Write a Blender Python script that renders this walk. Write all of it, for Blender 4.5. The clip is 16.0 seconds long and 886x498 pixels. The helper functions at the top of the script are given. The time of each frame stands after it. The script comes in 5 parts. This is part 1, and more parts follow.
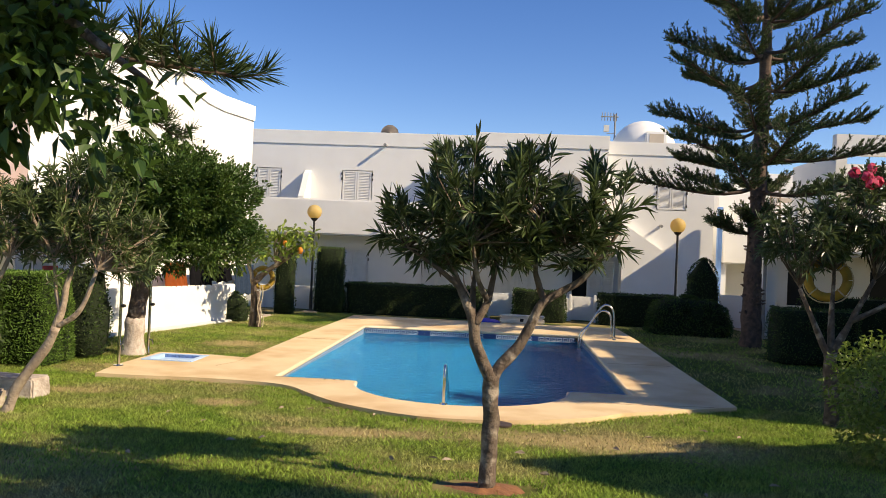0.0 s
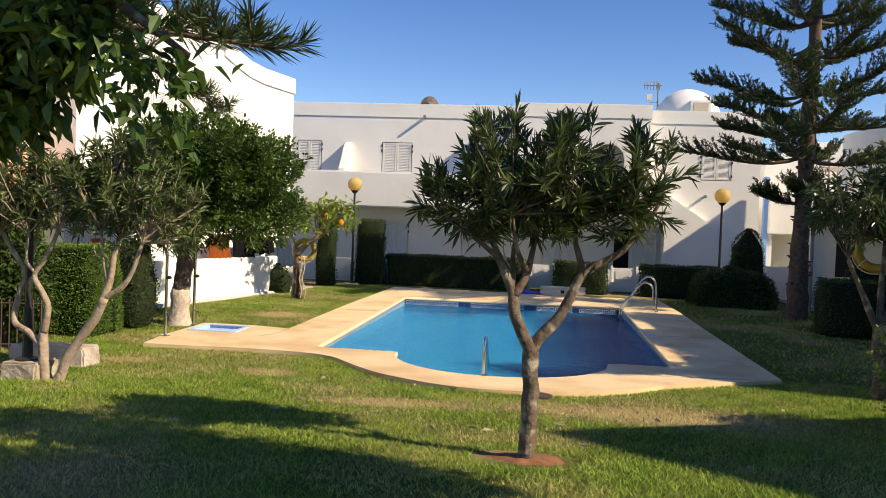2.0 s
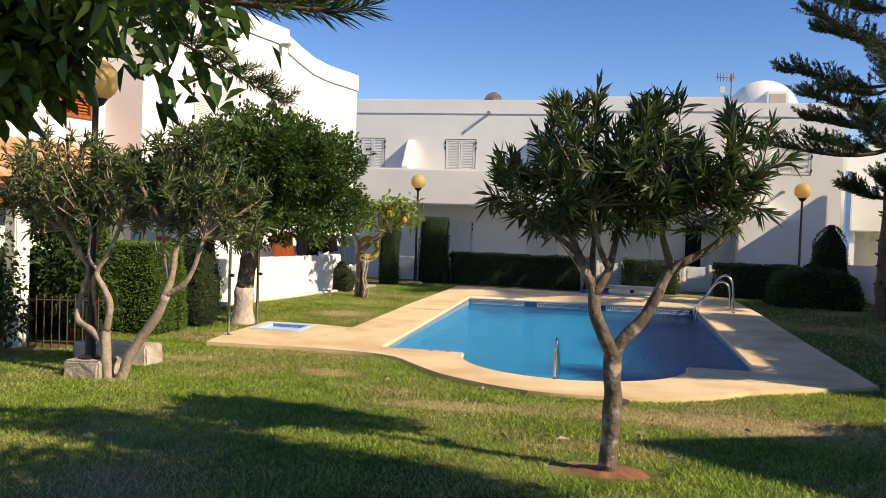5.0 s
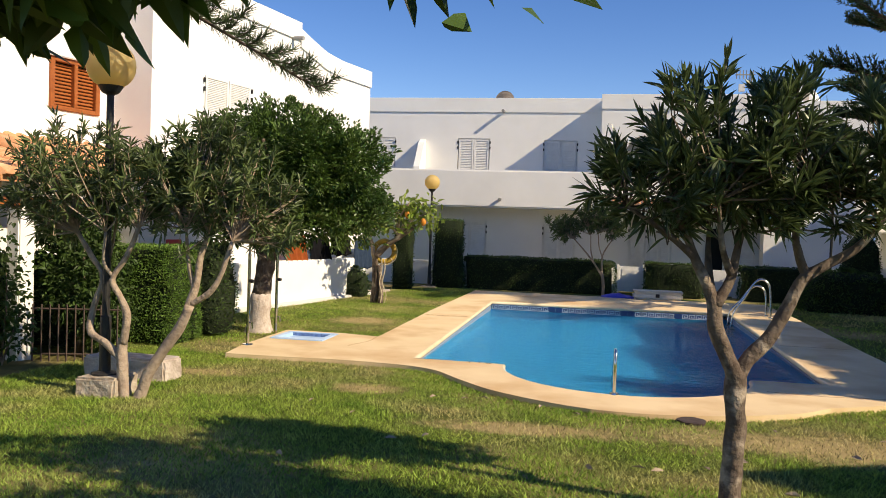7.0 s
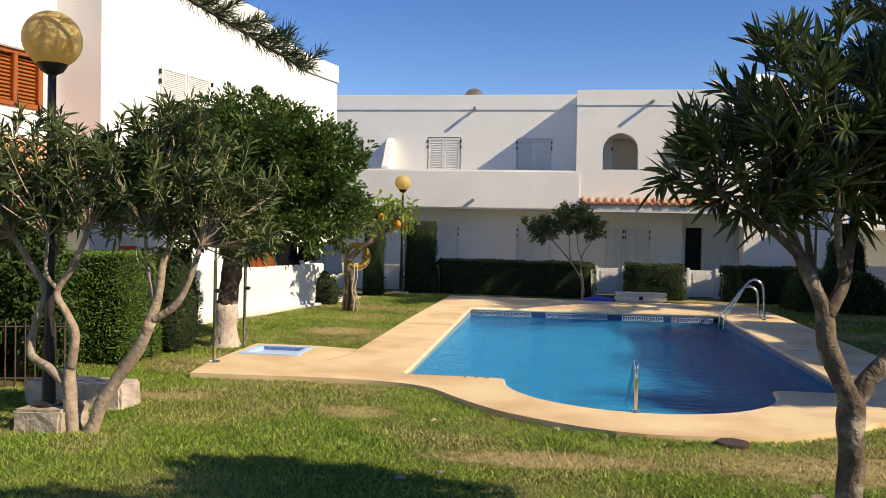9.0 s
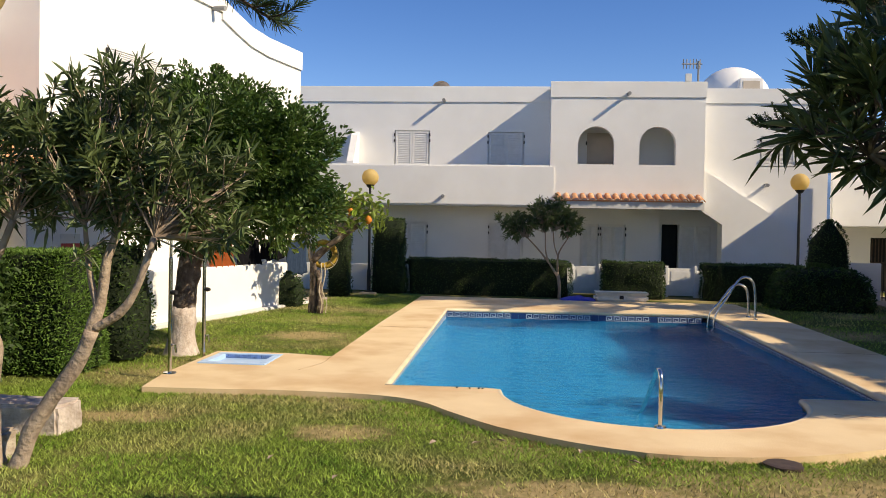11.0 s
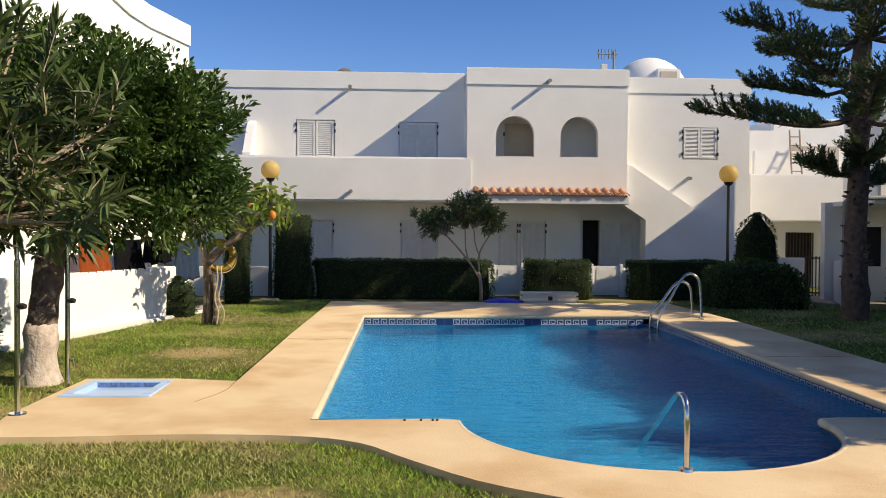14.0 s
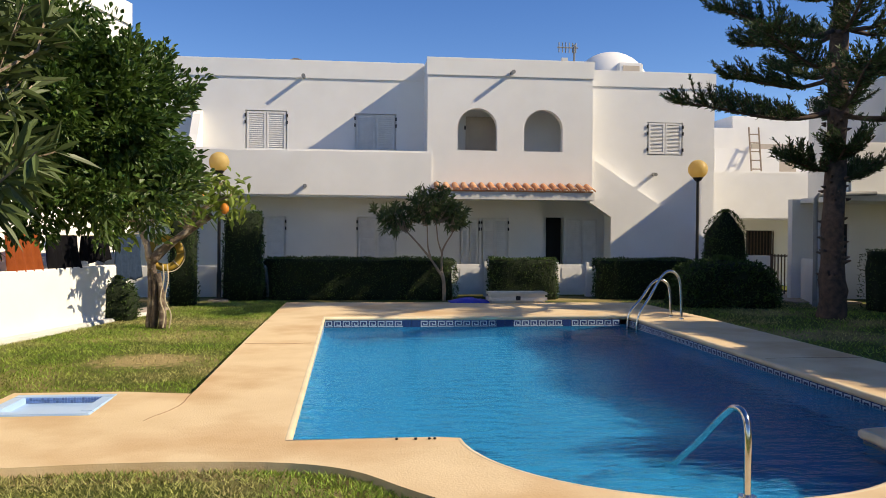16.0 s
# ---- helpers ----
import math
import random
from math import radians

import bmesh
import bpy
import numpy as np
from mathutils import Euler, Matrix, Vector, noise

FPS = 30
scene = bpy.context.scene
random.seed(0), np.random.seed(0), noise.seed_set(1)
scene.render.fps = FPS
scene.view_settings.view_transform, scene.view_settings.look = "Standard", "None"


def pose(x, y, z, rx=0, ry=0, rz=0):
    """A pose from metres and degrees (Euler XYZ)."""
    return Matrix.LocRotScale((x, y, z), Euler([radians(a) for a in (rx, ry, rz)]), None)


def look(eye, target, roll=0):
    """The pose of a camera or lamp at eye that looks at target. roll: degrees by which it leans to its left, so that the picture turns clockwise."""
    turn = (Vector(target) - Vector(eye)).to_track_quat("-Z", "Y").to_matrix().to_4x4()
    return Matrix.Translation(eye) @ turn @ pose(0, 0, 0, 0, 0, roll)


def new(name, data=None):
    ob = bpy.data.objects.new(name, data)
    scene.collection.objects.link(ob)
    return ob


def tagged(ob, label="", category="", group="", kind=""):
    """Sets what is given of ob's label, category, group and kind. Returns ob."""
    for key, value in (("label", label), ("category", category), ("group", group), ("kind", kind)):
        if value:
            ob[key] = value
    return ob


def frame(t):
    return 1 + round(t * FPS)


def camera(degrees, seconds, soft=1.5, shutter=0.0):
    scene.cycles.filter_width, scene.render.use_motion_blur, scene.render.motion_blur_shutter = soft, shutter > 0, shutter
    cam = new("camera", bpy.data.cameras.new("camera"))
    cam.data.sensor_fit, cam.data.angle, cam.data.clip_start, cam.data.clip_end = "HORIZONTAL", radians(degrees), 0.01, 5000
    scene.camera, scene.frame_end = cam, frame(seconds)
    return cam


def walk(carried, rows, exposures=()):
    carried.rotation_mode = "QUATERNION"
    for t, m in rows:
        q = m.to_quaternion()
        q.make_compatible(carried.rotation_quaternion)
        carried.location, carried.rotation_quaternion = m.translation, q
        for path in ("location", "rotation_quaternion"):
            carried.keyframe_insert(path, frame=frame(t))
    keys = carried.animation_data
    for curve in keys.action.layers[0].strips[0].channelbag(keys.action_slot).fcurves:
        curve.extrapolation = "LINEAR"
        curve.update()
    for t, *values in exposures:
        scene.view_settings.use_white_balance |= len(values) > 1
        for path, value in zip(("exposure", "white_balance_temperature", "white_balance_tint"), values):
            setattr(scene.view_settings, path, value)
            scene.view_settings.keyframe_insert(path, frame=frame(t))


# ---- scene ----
cam = camera(57.2, 16.0, 0.8)
PATH = [
    (0, (-0.008, 2.049, 2.002), (-0.155, 4.043, 2.015), 2.4),
    (0.5, (-0.006, 2.042, 2.006), (-0.178, 4.034, 1.978), 2.3),
    (1, (-0.003, 2.056, 2.004), (-0.201, 4.046, 1.948), 2.2),
    (1.5, (0.007, 2.063, 1.995), (-0.214, 4.05, 1.934), 2.2),
    (2, (0.0, 2.062, 1.998), (-0.243, 4.046, 1.938), 2.2),
    (2.5, (0.001, 2.048, 2.003), (-0.271, 4.028, 1.946), 2.1),
    (3, (0.009, 2.053, 1.999), (-0.293, 4.029, 1.943), 2.1),
    (3.5, (0.006, 2.053, 1.993), (-0.313, 4.027, 1.938), 2.1),
    (4, (-0.03, 2.101, 1.988), (-0.362, 4.072, 1.925), 2.0),
    (4.5, (-0.06, 2.298, 1.953), (-0.422, 4.264, 1.887), 1.9),
    (5, (-0.14, 2.504, 1.945), (-0.533, 4.464, 1.878), 2.0),
    (7.5, (-1.088, 3.533, 1.892), (-1.456, 5.498, 1.835), 1.8),
    (8, (-1.217, 3.819, 1.882), (-1.55, 5.79, 1.828), 1.6),
    (8.5, (-1.358, 4.052, 1.853), (-1.665, 6.028, 1.806), 1.4),
    (9, (-1.526, 4.293, 1.843), (-1.804, 6.273, 1.796), 1.2),
    (11.5, (-2.144, 5.667, 1.714), (-2.271, 7.663, 1.673), 0.9),
    (12, (-2.263, 5.973, 1.688), (-2.333, 7.971, 1.65), 0.7),
    (12.5, (-2.325, 6.272, 1.68), (-2.353, 8.271, 1.64), 0.7),
    (13, (-2.453, 6.635, 1.653), (-2.448, 8.635, 1.615), 0.7),
    (13.5, (-2.551, 6.932, 1.624), (-2.515, 8.932, 1.588), 0.5),
    (14, (-2.592, 7.272, 1.626), (-2.505, 9.27, 1.591), 0.4),
    (14.5, (-2.673, 7.533, 1.592), (-2.554, 9.529, 1.562), 0.5),
    (15, (-2.798, 7.809, 1.563), (-2.618, 9.801, 1.534), 0.4),
    (15.5, (-2.847, 8.058, 1.54), (-2.596, 10.042, 1.509), 0.2),
    (16, (-2.947, 8.284, 1.524), (-2.722, 10.271, 1.493), 0.4),
]
walk(cam, [(t, look(eye, target, roll)) for t, eye, target, roll in PATH], [(0.0, 0.48, 9100, 11), (9.0, 0.35, 8700, 10.5), (16.0, 0.29, 8450, 10)])

# ---- sky, sun ----
TO_SUN = Vector((2.95, -1.0, 2.2)).normalized()
world = bpy.data.worlds.new("sky_world")
scene.world = world
world.use_nodes = True
wn = world.node_tree
sky = wn.nodes.new("ShaderNodeTexSky")
sky.sky_type = 'NISHITA'
sky.sun_disc = False
sky.sun_elevation = math.asin(TO_SUN.z)
sky.sun_rotation = math.atan2(TO_SUN.x, TO_SUN.y)
sky.air_density, sky.dust_density, sky.ozone_density = 0.75, 0.0, 3.0
tone = wn.nodes.new("ShaderNodeHueSaturation")
tone.inputs["Saturation"].default_value = 1.3
tone.inputs["Hue"].default_value = 0.515
wn.links.new(sky.outputs[0], tone.inputs["Color"])
wn.links.new(tone.outputs[0], wn.nodes["Background"].inputs[0])
wn.nodes["Background"].inputs[1].default_value = 0.15
sun = new("sun", bpy.data.lights.new("sun", 'SUN'))
sun.data.energy, sun.data.angle, sun.data.color = 4.6, radians(0.5), (1.0, 0.95, 0.86)
sun.matrix_world = look((0, 0, 30), Vector((0, 0, 30)) - TO_SUN)


# ---- materials ----
def mat(name, c1, c2=None, scale=4.0, rough=0.8, metal=0.0, bump=0.0, bscale=60.0, c3=None, c3scale=0.6, c3lo=0.5, c3hi=0.7,
        rand=0.0, spec=0.4, trans=0.0, ior=1.45, sub=0.0, obj=True, worn=()):
    """Two-scale procedural surface: c1/c2 mixed by fine noise, c3 by broad blotches, rand by object."""
    m = bpy.data.materials.new(name)
    m.use_nodes = True
    nt = m.node_tree
    N, L = nt.nodes, nt.links
    bs = N["Principled BSDF"]
    bs.inputs["Roughness"].default_value = rough
    bs.inputs["Metallic"].default_value = metal
    bs.inputs["Specular IOR Level"].default_value = spec
    bs.inputs["IOR"].default_value = ior
    bs.inputs["Transmission Weight"].default_value = trans
    co = N.new("ShaderNodeTexCoord")
    geo = N.new("ShaderNodeNewGeometry")
    src = co.outputs["Object"] if obj else geo.outputs["Position"]
    n1 = N.new("ShaderNodeTexNoise")
    n1.inputs["Scale"].default_value, n1.inputs["Detail"].default_value = scale, 6
    L.new(src, n1.inputs["Vector"])
    mix = N.new("ShaderNodeMixRGB")
    mix.inputs[1].default_value, mix.inputs[2].default_value = (*c1, 1), (*(c2 or c1), 1)
    ramp = N.new("ShaderNodeMapRange")
    ramp.inputs[1].default_value, ramp.inputs[2].default_value = 0.3, 0.7
    L.new(n1.outputs[0], ramp.inputs[0])
    L.new(ramp.outputs[0], mix.inputs[0])
    out = mix.outputs[0]
    if c3:
        n2 = N.new("ShaderNodeTexNoise")
        n2.inputs["Scale"].default_value, n2.inputs["Detail"].default_value = c3scale, 4
        L.new(geo.outputs["Position"], n2.inputs["Vector"])
        r2 = N.new("ShaderNodeMapRange")
        r2.inputs[1].default_value, r2.inputs[2].default_value = c3lo, c3hi
        L.new(n2.outputs[0], r2.inputs[0])
        fac = r2.outputs[0]
        for wx, wy, rx, ry in worn:
            sh = N.new("ShaderNodeMapping")
            sh.inputs["Location"].default_value = (-wx / rx, -wy / ry, 0)
            sh.inputs["Scale"].default_value = (1 / rx, 1 / ry, 0)
            L.new(geo.outputs["Position"], sh.inputs["Vector"])
            ln = N.new("ShaderNodeVectorMath")
            ln.operation = 'LENGTH'
            L.new(sh.outputs[0], ln.inputs[0])
            ad = N.new("ShaderNodeMath")
            ad.operation = 'MULTIPLY_ADD'
            ad.inputs[1].default_value = 1.6
            L.new(n1.outputs[0], ad.inputs[0])
            L.new(ln.outputs["Value"], ad.inputs[2])
            mr_ = N.new("ShaderNodeMapRange")
            mr_.inputs[1].default_value, mr_.inputs[2].default_value = 1.75, 1.15
            mr_.inputs[4].default_value = 0.85
            L.new(ad.outputs[0], mr_.inputs[0])
            mx = N.new("ShaderNodeMath")
            mx.operation = 'MAXIMUM'
            L.new(fac, mx.inputs[0])
            L.new(mr_.outputs[0], mx.inputs[1])
            fac = mx.outputs[0]
        m2 = N.new("ShaderNodeMixRGB")
        m2.inputs[2].default_value = (*c3, 1)
        L.new(fac, m2.inputs[0])
        L.new(out, m2.inputs[1])
        out = m2.outputs[0]
    if rand:
        info = N.new("ShaderNodeObjectInfo")
        add = N.new("ShaderNodeMath")
        add.operation = 'ADD'
        L.new(info.outputs["Random"], add.inputs[0])
        L.new(geo.outputs["Random Per Island"], add.inputs[1])
        fr = N.new("ShaderNodeMath")
        fr.operation = 'FRACT'
        L.new(add.outputs[0], fr.inputs[0])
        mr = N.new("ShaderNodeMapRange")
        mr.inputs[3].default_value, mr.inputs[4].default_value = 1 - rand, 1 + rand
        L.new(fr.outputs[0], mr.inputs[0])
        hs = N.new("ShaderNodeHueSaturation")
        L.new(mr.outputs[0], hs.inputs["Value"])
        L.new(out, hs.inputs["Color"])
        out = hs.outputs[0]
    L.new(out, bs.inputs["Base Color"])
    if sub:
        tr = N.new("ShaderNodeBsdfTranslucent")
        L.new(out, tr.inputs["Color"])
        ms = N.new("ShaderNodeMixShader")
        ms.inputs[0].default_value = sub
        L.new(bs.outputs[0], ms.inputs[1])
        L.new(tr.outputs[0], ms.inputs[2])
        L.new(ms.outputs[0], N["Material Output"].inputs[0])
    if bump:
        n3 = N.new("ShaderNodeTexNoise")
        n3.inputs["Scale"].default_value, n3.inputs["Detail"].default_value = bscale, 4
        L.new(src, n3.inputs["Vector"])
        bp = N.new("ShaderNodeBump")
        bp.inputs["Strength"].default_value, bp.inputs["Distance"].default_value = bump, 0.02
        L.new(n3.outputs[0], bp.inputs["Height"])
        L.new(bp.outputs[0], bs.inputs["Normal"])
    return m


WORN = ((1.2, 10.9, 2.4, .8), (-1.5, 10.72, 1.3, .4), (-3.5, 12.25, .55, .42), (-5.6, 12.55, .7, .35), (-5.4, 18.6, .9, .8))
WHITE = mat("white_render", (0.82, 0.81, 0.78), (0.77, 0.76, 0.73), 1.2, 0.9, bump=0.07, bscale=28, c3=(0.71, 0.69, 0.65), c3scale=0.5, c3lo=0.55, c3hi=0.9, obj=False)
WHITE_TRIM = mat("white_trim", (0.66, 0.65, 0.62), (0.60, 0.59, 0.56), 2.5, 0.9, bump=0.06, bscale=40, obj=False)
SHUT = mat("shutter_paint", (0.78, 0.77, 0.74), (0.70, 0.69, 0.66), 6, 0.55)
GRASS = mat("lawn", (0.055, 0.078, 0.016), (0.11, 0.125, 0.032), 9, 0.95, bump=0.6, bscale=45, c3=(0.40, 0.30, 0.15), c3scale=0.42, c3lo=0.47, c3hi=0.70, spec=0.1, obj=False, worn=WORN)
BLADE = mat("grass_blade", (0.15, 0.27, 0.04), (0.31, 0.40, 0.085), 2.2, 0.7, c3=(0.48, 0.385, 0.20), c3scale=0.5, c3lo=0.49, c3hi=0.68, rand=0.6, spec=0.2, sub=0.3, obj=False, worn=WORN)
SOIL = mat("red_soil", (0.30, 0.13, 0.06), (0.20, 0.09, 0.05), 8, 0.95, bump=0.8, bscale=30)
DECK = mat("pool_deck", (0.78, 0.60, 0.37), (0.69, 0.51, 0.30), 1.6, 0.85, bump=0.2, bscale=60, c3=(0.56, 0.34, 0.165), c3scale=0.8, c3lo=0.48, c3hi=0.78, obj=False)
POOL = mat("pool_tiles", (0.011, 0.255, 0.44), (0.007, 0.21, 0.39), 5, 0.4, bump=0.0, obj=False)
COPE = mat("pale_coping", (0.72, 0.60, 0.42), (0.62, 0.49, 0.32), 3, 0.8, bump=0.1)
BAND = mat("band_tiles", (0.010, 0.035, 0.12), (0.015, 0.05, 0.17), 30, 0.3)
KEYT = mat("key_pattern", (0.44, 0.54, 0.61), (0.36, 0.46, 0.55), 20, 0.3)
STEEL = mat("steel", (0.62, 0.62, 0.62), (0.5, 0.5, 0.5), 20, 0.16, metal=1.0)
BLACKM = mat("black_iron", (0.015, 0.015, 0.016), (0.03, 0.028, 0.025), 20, 0.5, bump=0.1)
DISH = mat("weathered_dish", (0.34, 0.29, 0.25), (0.26, 0.22, 0.19), 6, 0.7)
IRON = mat("brown_iron", (0.05, 0.035, 0.03), (0.09, 0.06, 0.045), 20, 0.6)
GLOBE = mat("amber_globe", (0.88, 0.70, 0.34), (0.84, 0.65, 0.29), 3, 0.4, sub=0.6, c3=(0.82, 0.62, 0.27), c3scale=4)
# grey bark; the pale c3 blotches paint sunlit patches on the trunk
BARK = mat("grey_bark_sun_patches", (0.165, 0.125, 0.095), (0.075, 0.052, 0.04), 14, 0.95, bump=1.0, bscale=28, c3=(0.34, 0.28, 0.22), c3scale=6, c3lo=0.53, c3hi=0.65)
BARKL = mat("pale_bark", (0.42, 0.33, 0.25), (0.27, 0.20, 0.15), 12, 0.95, bump=0.9, bscale=25)
BARKD = mat("dark_bark", (0.15, 0.10, 0.075), (0.065, 0.045, 0.036), 10, 0.95, bump=1.0, bscale=18)
LIME = mat("whitewash", (0.60, 0.52, 0.46), (0.36, 0.29, 0.24), 9, 0.95, bump=0.8, bscale=25)
OLE = mat("oleander_leaf", (0.056, 0.088, 0.032), (0.105, 0.145, 0.055), 2, 0.30, rand=0.4, spec=0.5, sub=0.22)
OLEB = mat("olive_leaf", (0.075, 0.115, 0.040), (0.115, 0.155, 0.055), 2, 0.45, rand=0.4, spec=0.5, sub=0.25)
CIT = mat("glossy_green_leaf", (0.034, 0.08, 0.016), (0.085, 0.15, 0.03), 1.2, 0.45, rand=0.4, spec=0.5, sub=0.25)
LIMEL = mat("lime_green_leaf", (0.14, 0.22, 0.03), (0.22, 0.28, 0.06), 2, 0.45, rand=0.35, sub=0.3)
NEED = mat("araucaria_needles", (0.040, 0.075, 0.028), (0.07, 0.105, 0.035), 2, 0.55, rand=0.35, sub=0.15)
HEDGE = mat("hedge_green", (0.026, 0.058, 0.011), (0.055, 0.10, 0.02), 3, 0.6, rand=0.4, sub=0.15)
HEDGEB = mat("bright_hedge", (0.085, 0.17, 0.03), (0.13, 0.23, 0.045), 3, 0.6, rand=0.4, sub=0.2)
# near-black green, paints the shade between the leaves inside hedges
HCORE = mat("hedge_core_shade", (0.007, 0.014, 0.005), (0.012, 0.022, 0.006), 12, 0.95, bump=0.8, bscale=25)
PINK = mat("pink_blossom", (0.72, 0.05, 0.12), (0.80, 0.12, 0.22), 6, 0.6, rand=0.2, sub=0.3)
TERRA = mat("terracotta", (0.62, 0.30, 0.15), (0.52, 0.24, 0.12), 9, 0.85, rand=0.2, bump=0.3, c3=(0.66, 0.42, 0.26), c3scale=3)
WOOD = mat("orange_wood", (0.36, 0.11, 0.03), (0.26, 0.075, 0.02), 12, 0.45, bump=0.2)
# near-black: paints the shade of rooms behind openings, also colours the box latch
DARK = mat("room_shade_and_latch", (0.012, 0.012, 0.013), (0.02, 0.02, 0.02), 3, 0.7)
INNER = mat("shaded_door_paint", (0.55, 0.47, 0.38), (0.48, 0.41, 0.33), 3, 0.8)
BLUEW = mat("blue_paint", (0.20, 0.38, 0.72), (0.17, 0.33, 0.65), 4, 0.8)
PAVE = mat("path_paving", (0.42, 0.35, 0.29), (0.34, 0.28, 0.23), 4, 0.9, bump=0.3)
STONE = mat("rough_block", (0.48, 0.42, 0.34), (0.30, 0.23, 0.17), 16, 0.95, bump=1.0, bscale=22)
ORANGE = mat("orange_towel", (0.36, 0.085, 0.02), (0.28, 0.06, 0.016), 8, 0.95, bump=0.4, bscale=80, sub=0.25)
BLACKC = mat("black_cloth", (0.006, 0.006, 0.008), (0.010, 0.010, 0.012), 10, 0.95, spec=0.05)
DENIM = mat("denim_cloth", (0.028, 0.048, 0.085), (0.02, 0.035, 0.065), 20, 0.95, spec=0.1)
YELLOW = mat("yellow_buoy", (0.42, 0.27, 0.04), (0.27, 0.17, 0.03), 6, 0.7)
ROPE = mat("pale_rope", (0.55, 0.47, 0.34), (0.45, 0.38, 0.27), 20, 0.9)
TRAYB = mat("tray_blue", (0.42, 0.60, 0.82), (0.36, 0.54, 0.78), 5, 0.4)
MOSAIC = mat("tray_mosaic", (0.12, 0.22, 0.46), (0.16, 0.27, 0.52), 20, 0.3, rand=0.3)
PLASTIC = mat("cream_plastic", (0.70, 0.68, 0.62), (0.62, 0.60, 0.54), 5, 0.5)
BLUEP = mat("blue_tarp", (0.03, 0.05, 0.42), (0.04, 0.07, 0.50), 5, 0.5)
GREYP = mat("grey_pipe", (0.30, 0.30, 0.29), (0.22, 0.22, 0.21), 5, 0.6)
WOODG = mat("weathered_wood", (0.36, 0.28, 0.20), (0.26, 0.20, 0.15), 14, 0.9, bump=0.3)
RED = mat("red_sign_paint", (0.55, 0.06, 0.05), (0.5, 0.05, 0.05), 4, 0.6)
FRUIT = mat("orange_fruit", (0.70, 0.25, 0.03), (0.6, 0.2, 0.03), 4, 0.5)

WATER = bpy.data.materials.new("pool_water")
WATER.use_nodes = True
_n, _l = WATER.node_tree.nodes, WATER.node_tree.links
_n.remove(_n["Principled BSDF"])
_rf = _n.new("ShaderNodeBsdfRefraction")
_rf.inputs["Color"].default_value = (0.42, 0.84, 0.985, 1)
_rf.inputs["IOR"].default_value, _rf.inputs["Roughness"].default_value = 1.33, 0.0
_gl = _n.new("ShaderNodeBsdfGlossy")
_gl.inputs["Roughness"].default_value = 0.03
_fr = _n.new("ShaderNodeFresnel")
_fr.inputs["IOR"].default_value = 1.33
_fm = _n.new("ShaderNodeMath")
_fm.operation = 'MULTIPLY'
_fm.inputs[1].default_value = 0.48
_l.new(_fr.outputs[0], _fm.inputs[0])
_ms = _n.new("ShaderNodeMixShader")
_l.new(_fm.outputs[0], _ms.inputs[0])
_l.new(_rf.outputs[0], _ms.inputs[1])
_l.new(_gl.outputs[0], _ms.inputs[2])
_l.new(_ms.outputs[0], _n["Material Output"].inputs[0])
_g = _n.new("ShaderNodeNewGeometry")
_mp = _n.new("ShaderNodeMapping")
_mp.inputs["Scale"].default_value = (1.0, 2.1, 1.0)
_l.new(_g.outputs["Position"], _mp.inputs["Vector"])
_w = _n.new("ShaderNodeTexNoise")
_w.inputs["Scale"].default_value, _w.inputs["Detail"].default_value = 3.4, 3
_l.new(_mp.outputs[0], _w.inputs["Vector"])
_bp = _n.new("ShaderNodeBump")
_bp.inputs["Strength"].default_value, _bp.inputs["Distance"].default_value = 1.0, 0.085
_l.new(_w.outputs[0], _bp.inputs["Height"])
for _q in (_rf, _gl, _fr):
    _l.new(_bp.outputs[0], _q.inputs["Normal"])


# ---- building helpers ----
def part(name, bm, material, parent=None, label="", smooth=False):
    me = bpy.data.meshes.new(name)
    bm.normal_update()
    bm.to_mesh(me)
    bm.free()
    me.materials.append(material)
    if smooth:
        me.shade_smooth()
    ob = new(name, me)
    ob.parent = parent
    if label:
        ob["label"] = label
    return ob


def mesh_np(name, verts, faces, material, parent=None, smooth=False):
    me = bpy.data.meshes.new(name)
    me.from_pydata(np.asarray(verts).tolist(), [], np.asarray(faces).tolist() if not isinstance(faces, list) else faces)
    me.materials.append(material)
    if smooth:
        me.shade_smooth()
    ob = new(name, me)
    ob.parent = parent
    if parent:
        ob["kind"] = "stuff"
    return ob


def thing(name, label, category, loc=(0, 0, 0), rz=0, group="", kind=""):
    e = new(name)
    e.empty_display_size = 0.1
    e.matrix_world = pose(*loc, 0, 0, rz)
    return tagged(e, label, category, group, kind)


def box(bm, x0, x1, y0, y1, z0, z1, bev=0.0):
    r = bmesh.ops.create_cube(bm, size=1)
    vs = r["verts"]
    for v in vs:
        v.co = Vector((x0 + (v.co.x + .5) * (x1 - x0), y0 + (v.co.y + .5) * (y1 - y0), z0 + (v.co.z + .5) * (z1 - z0)))
    if bev:
        es = list({e for v in vs for e in v.link_edges})
        bmesh.ops.bevel(bm, geom=es, offset=bev, segments=2, affect='EDGES')
    return bm


def bx(x0, x1, y0, y1, z0, z1, bev=0.0):
    return box(bmesh.new(), x0, x1, y0, y1, z0, z1, bev)


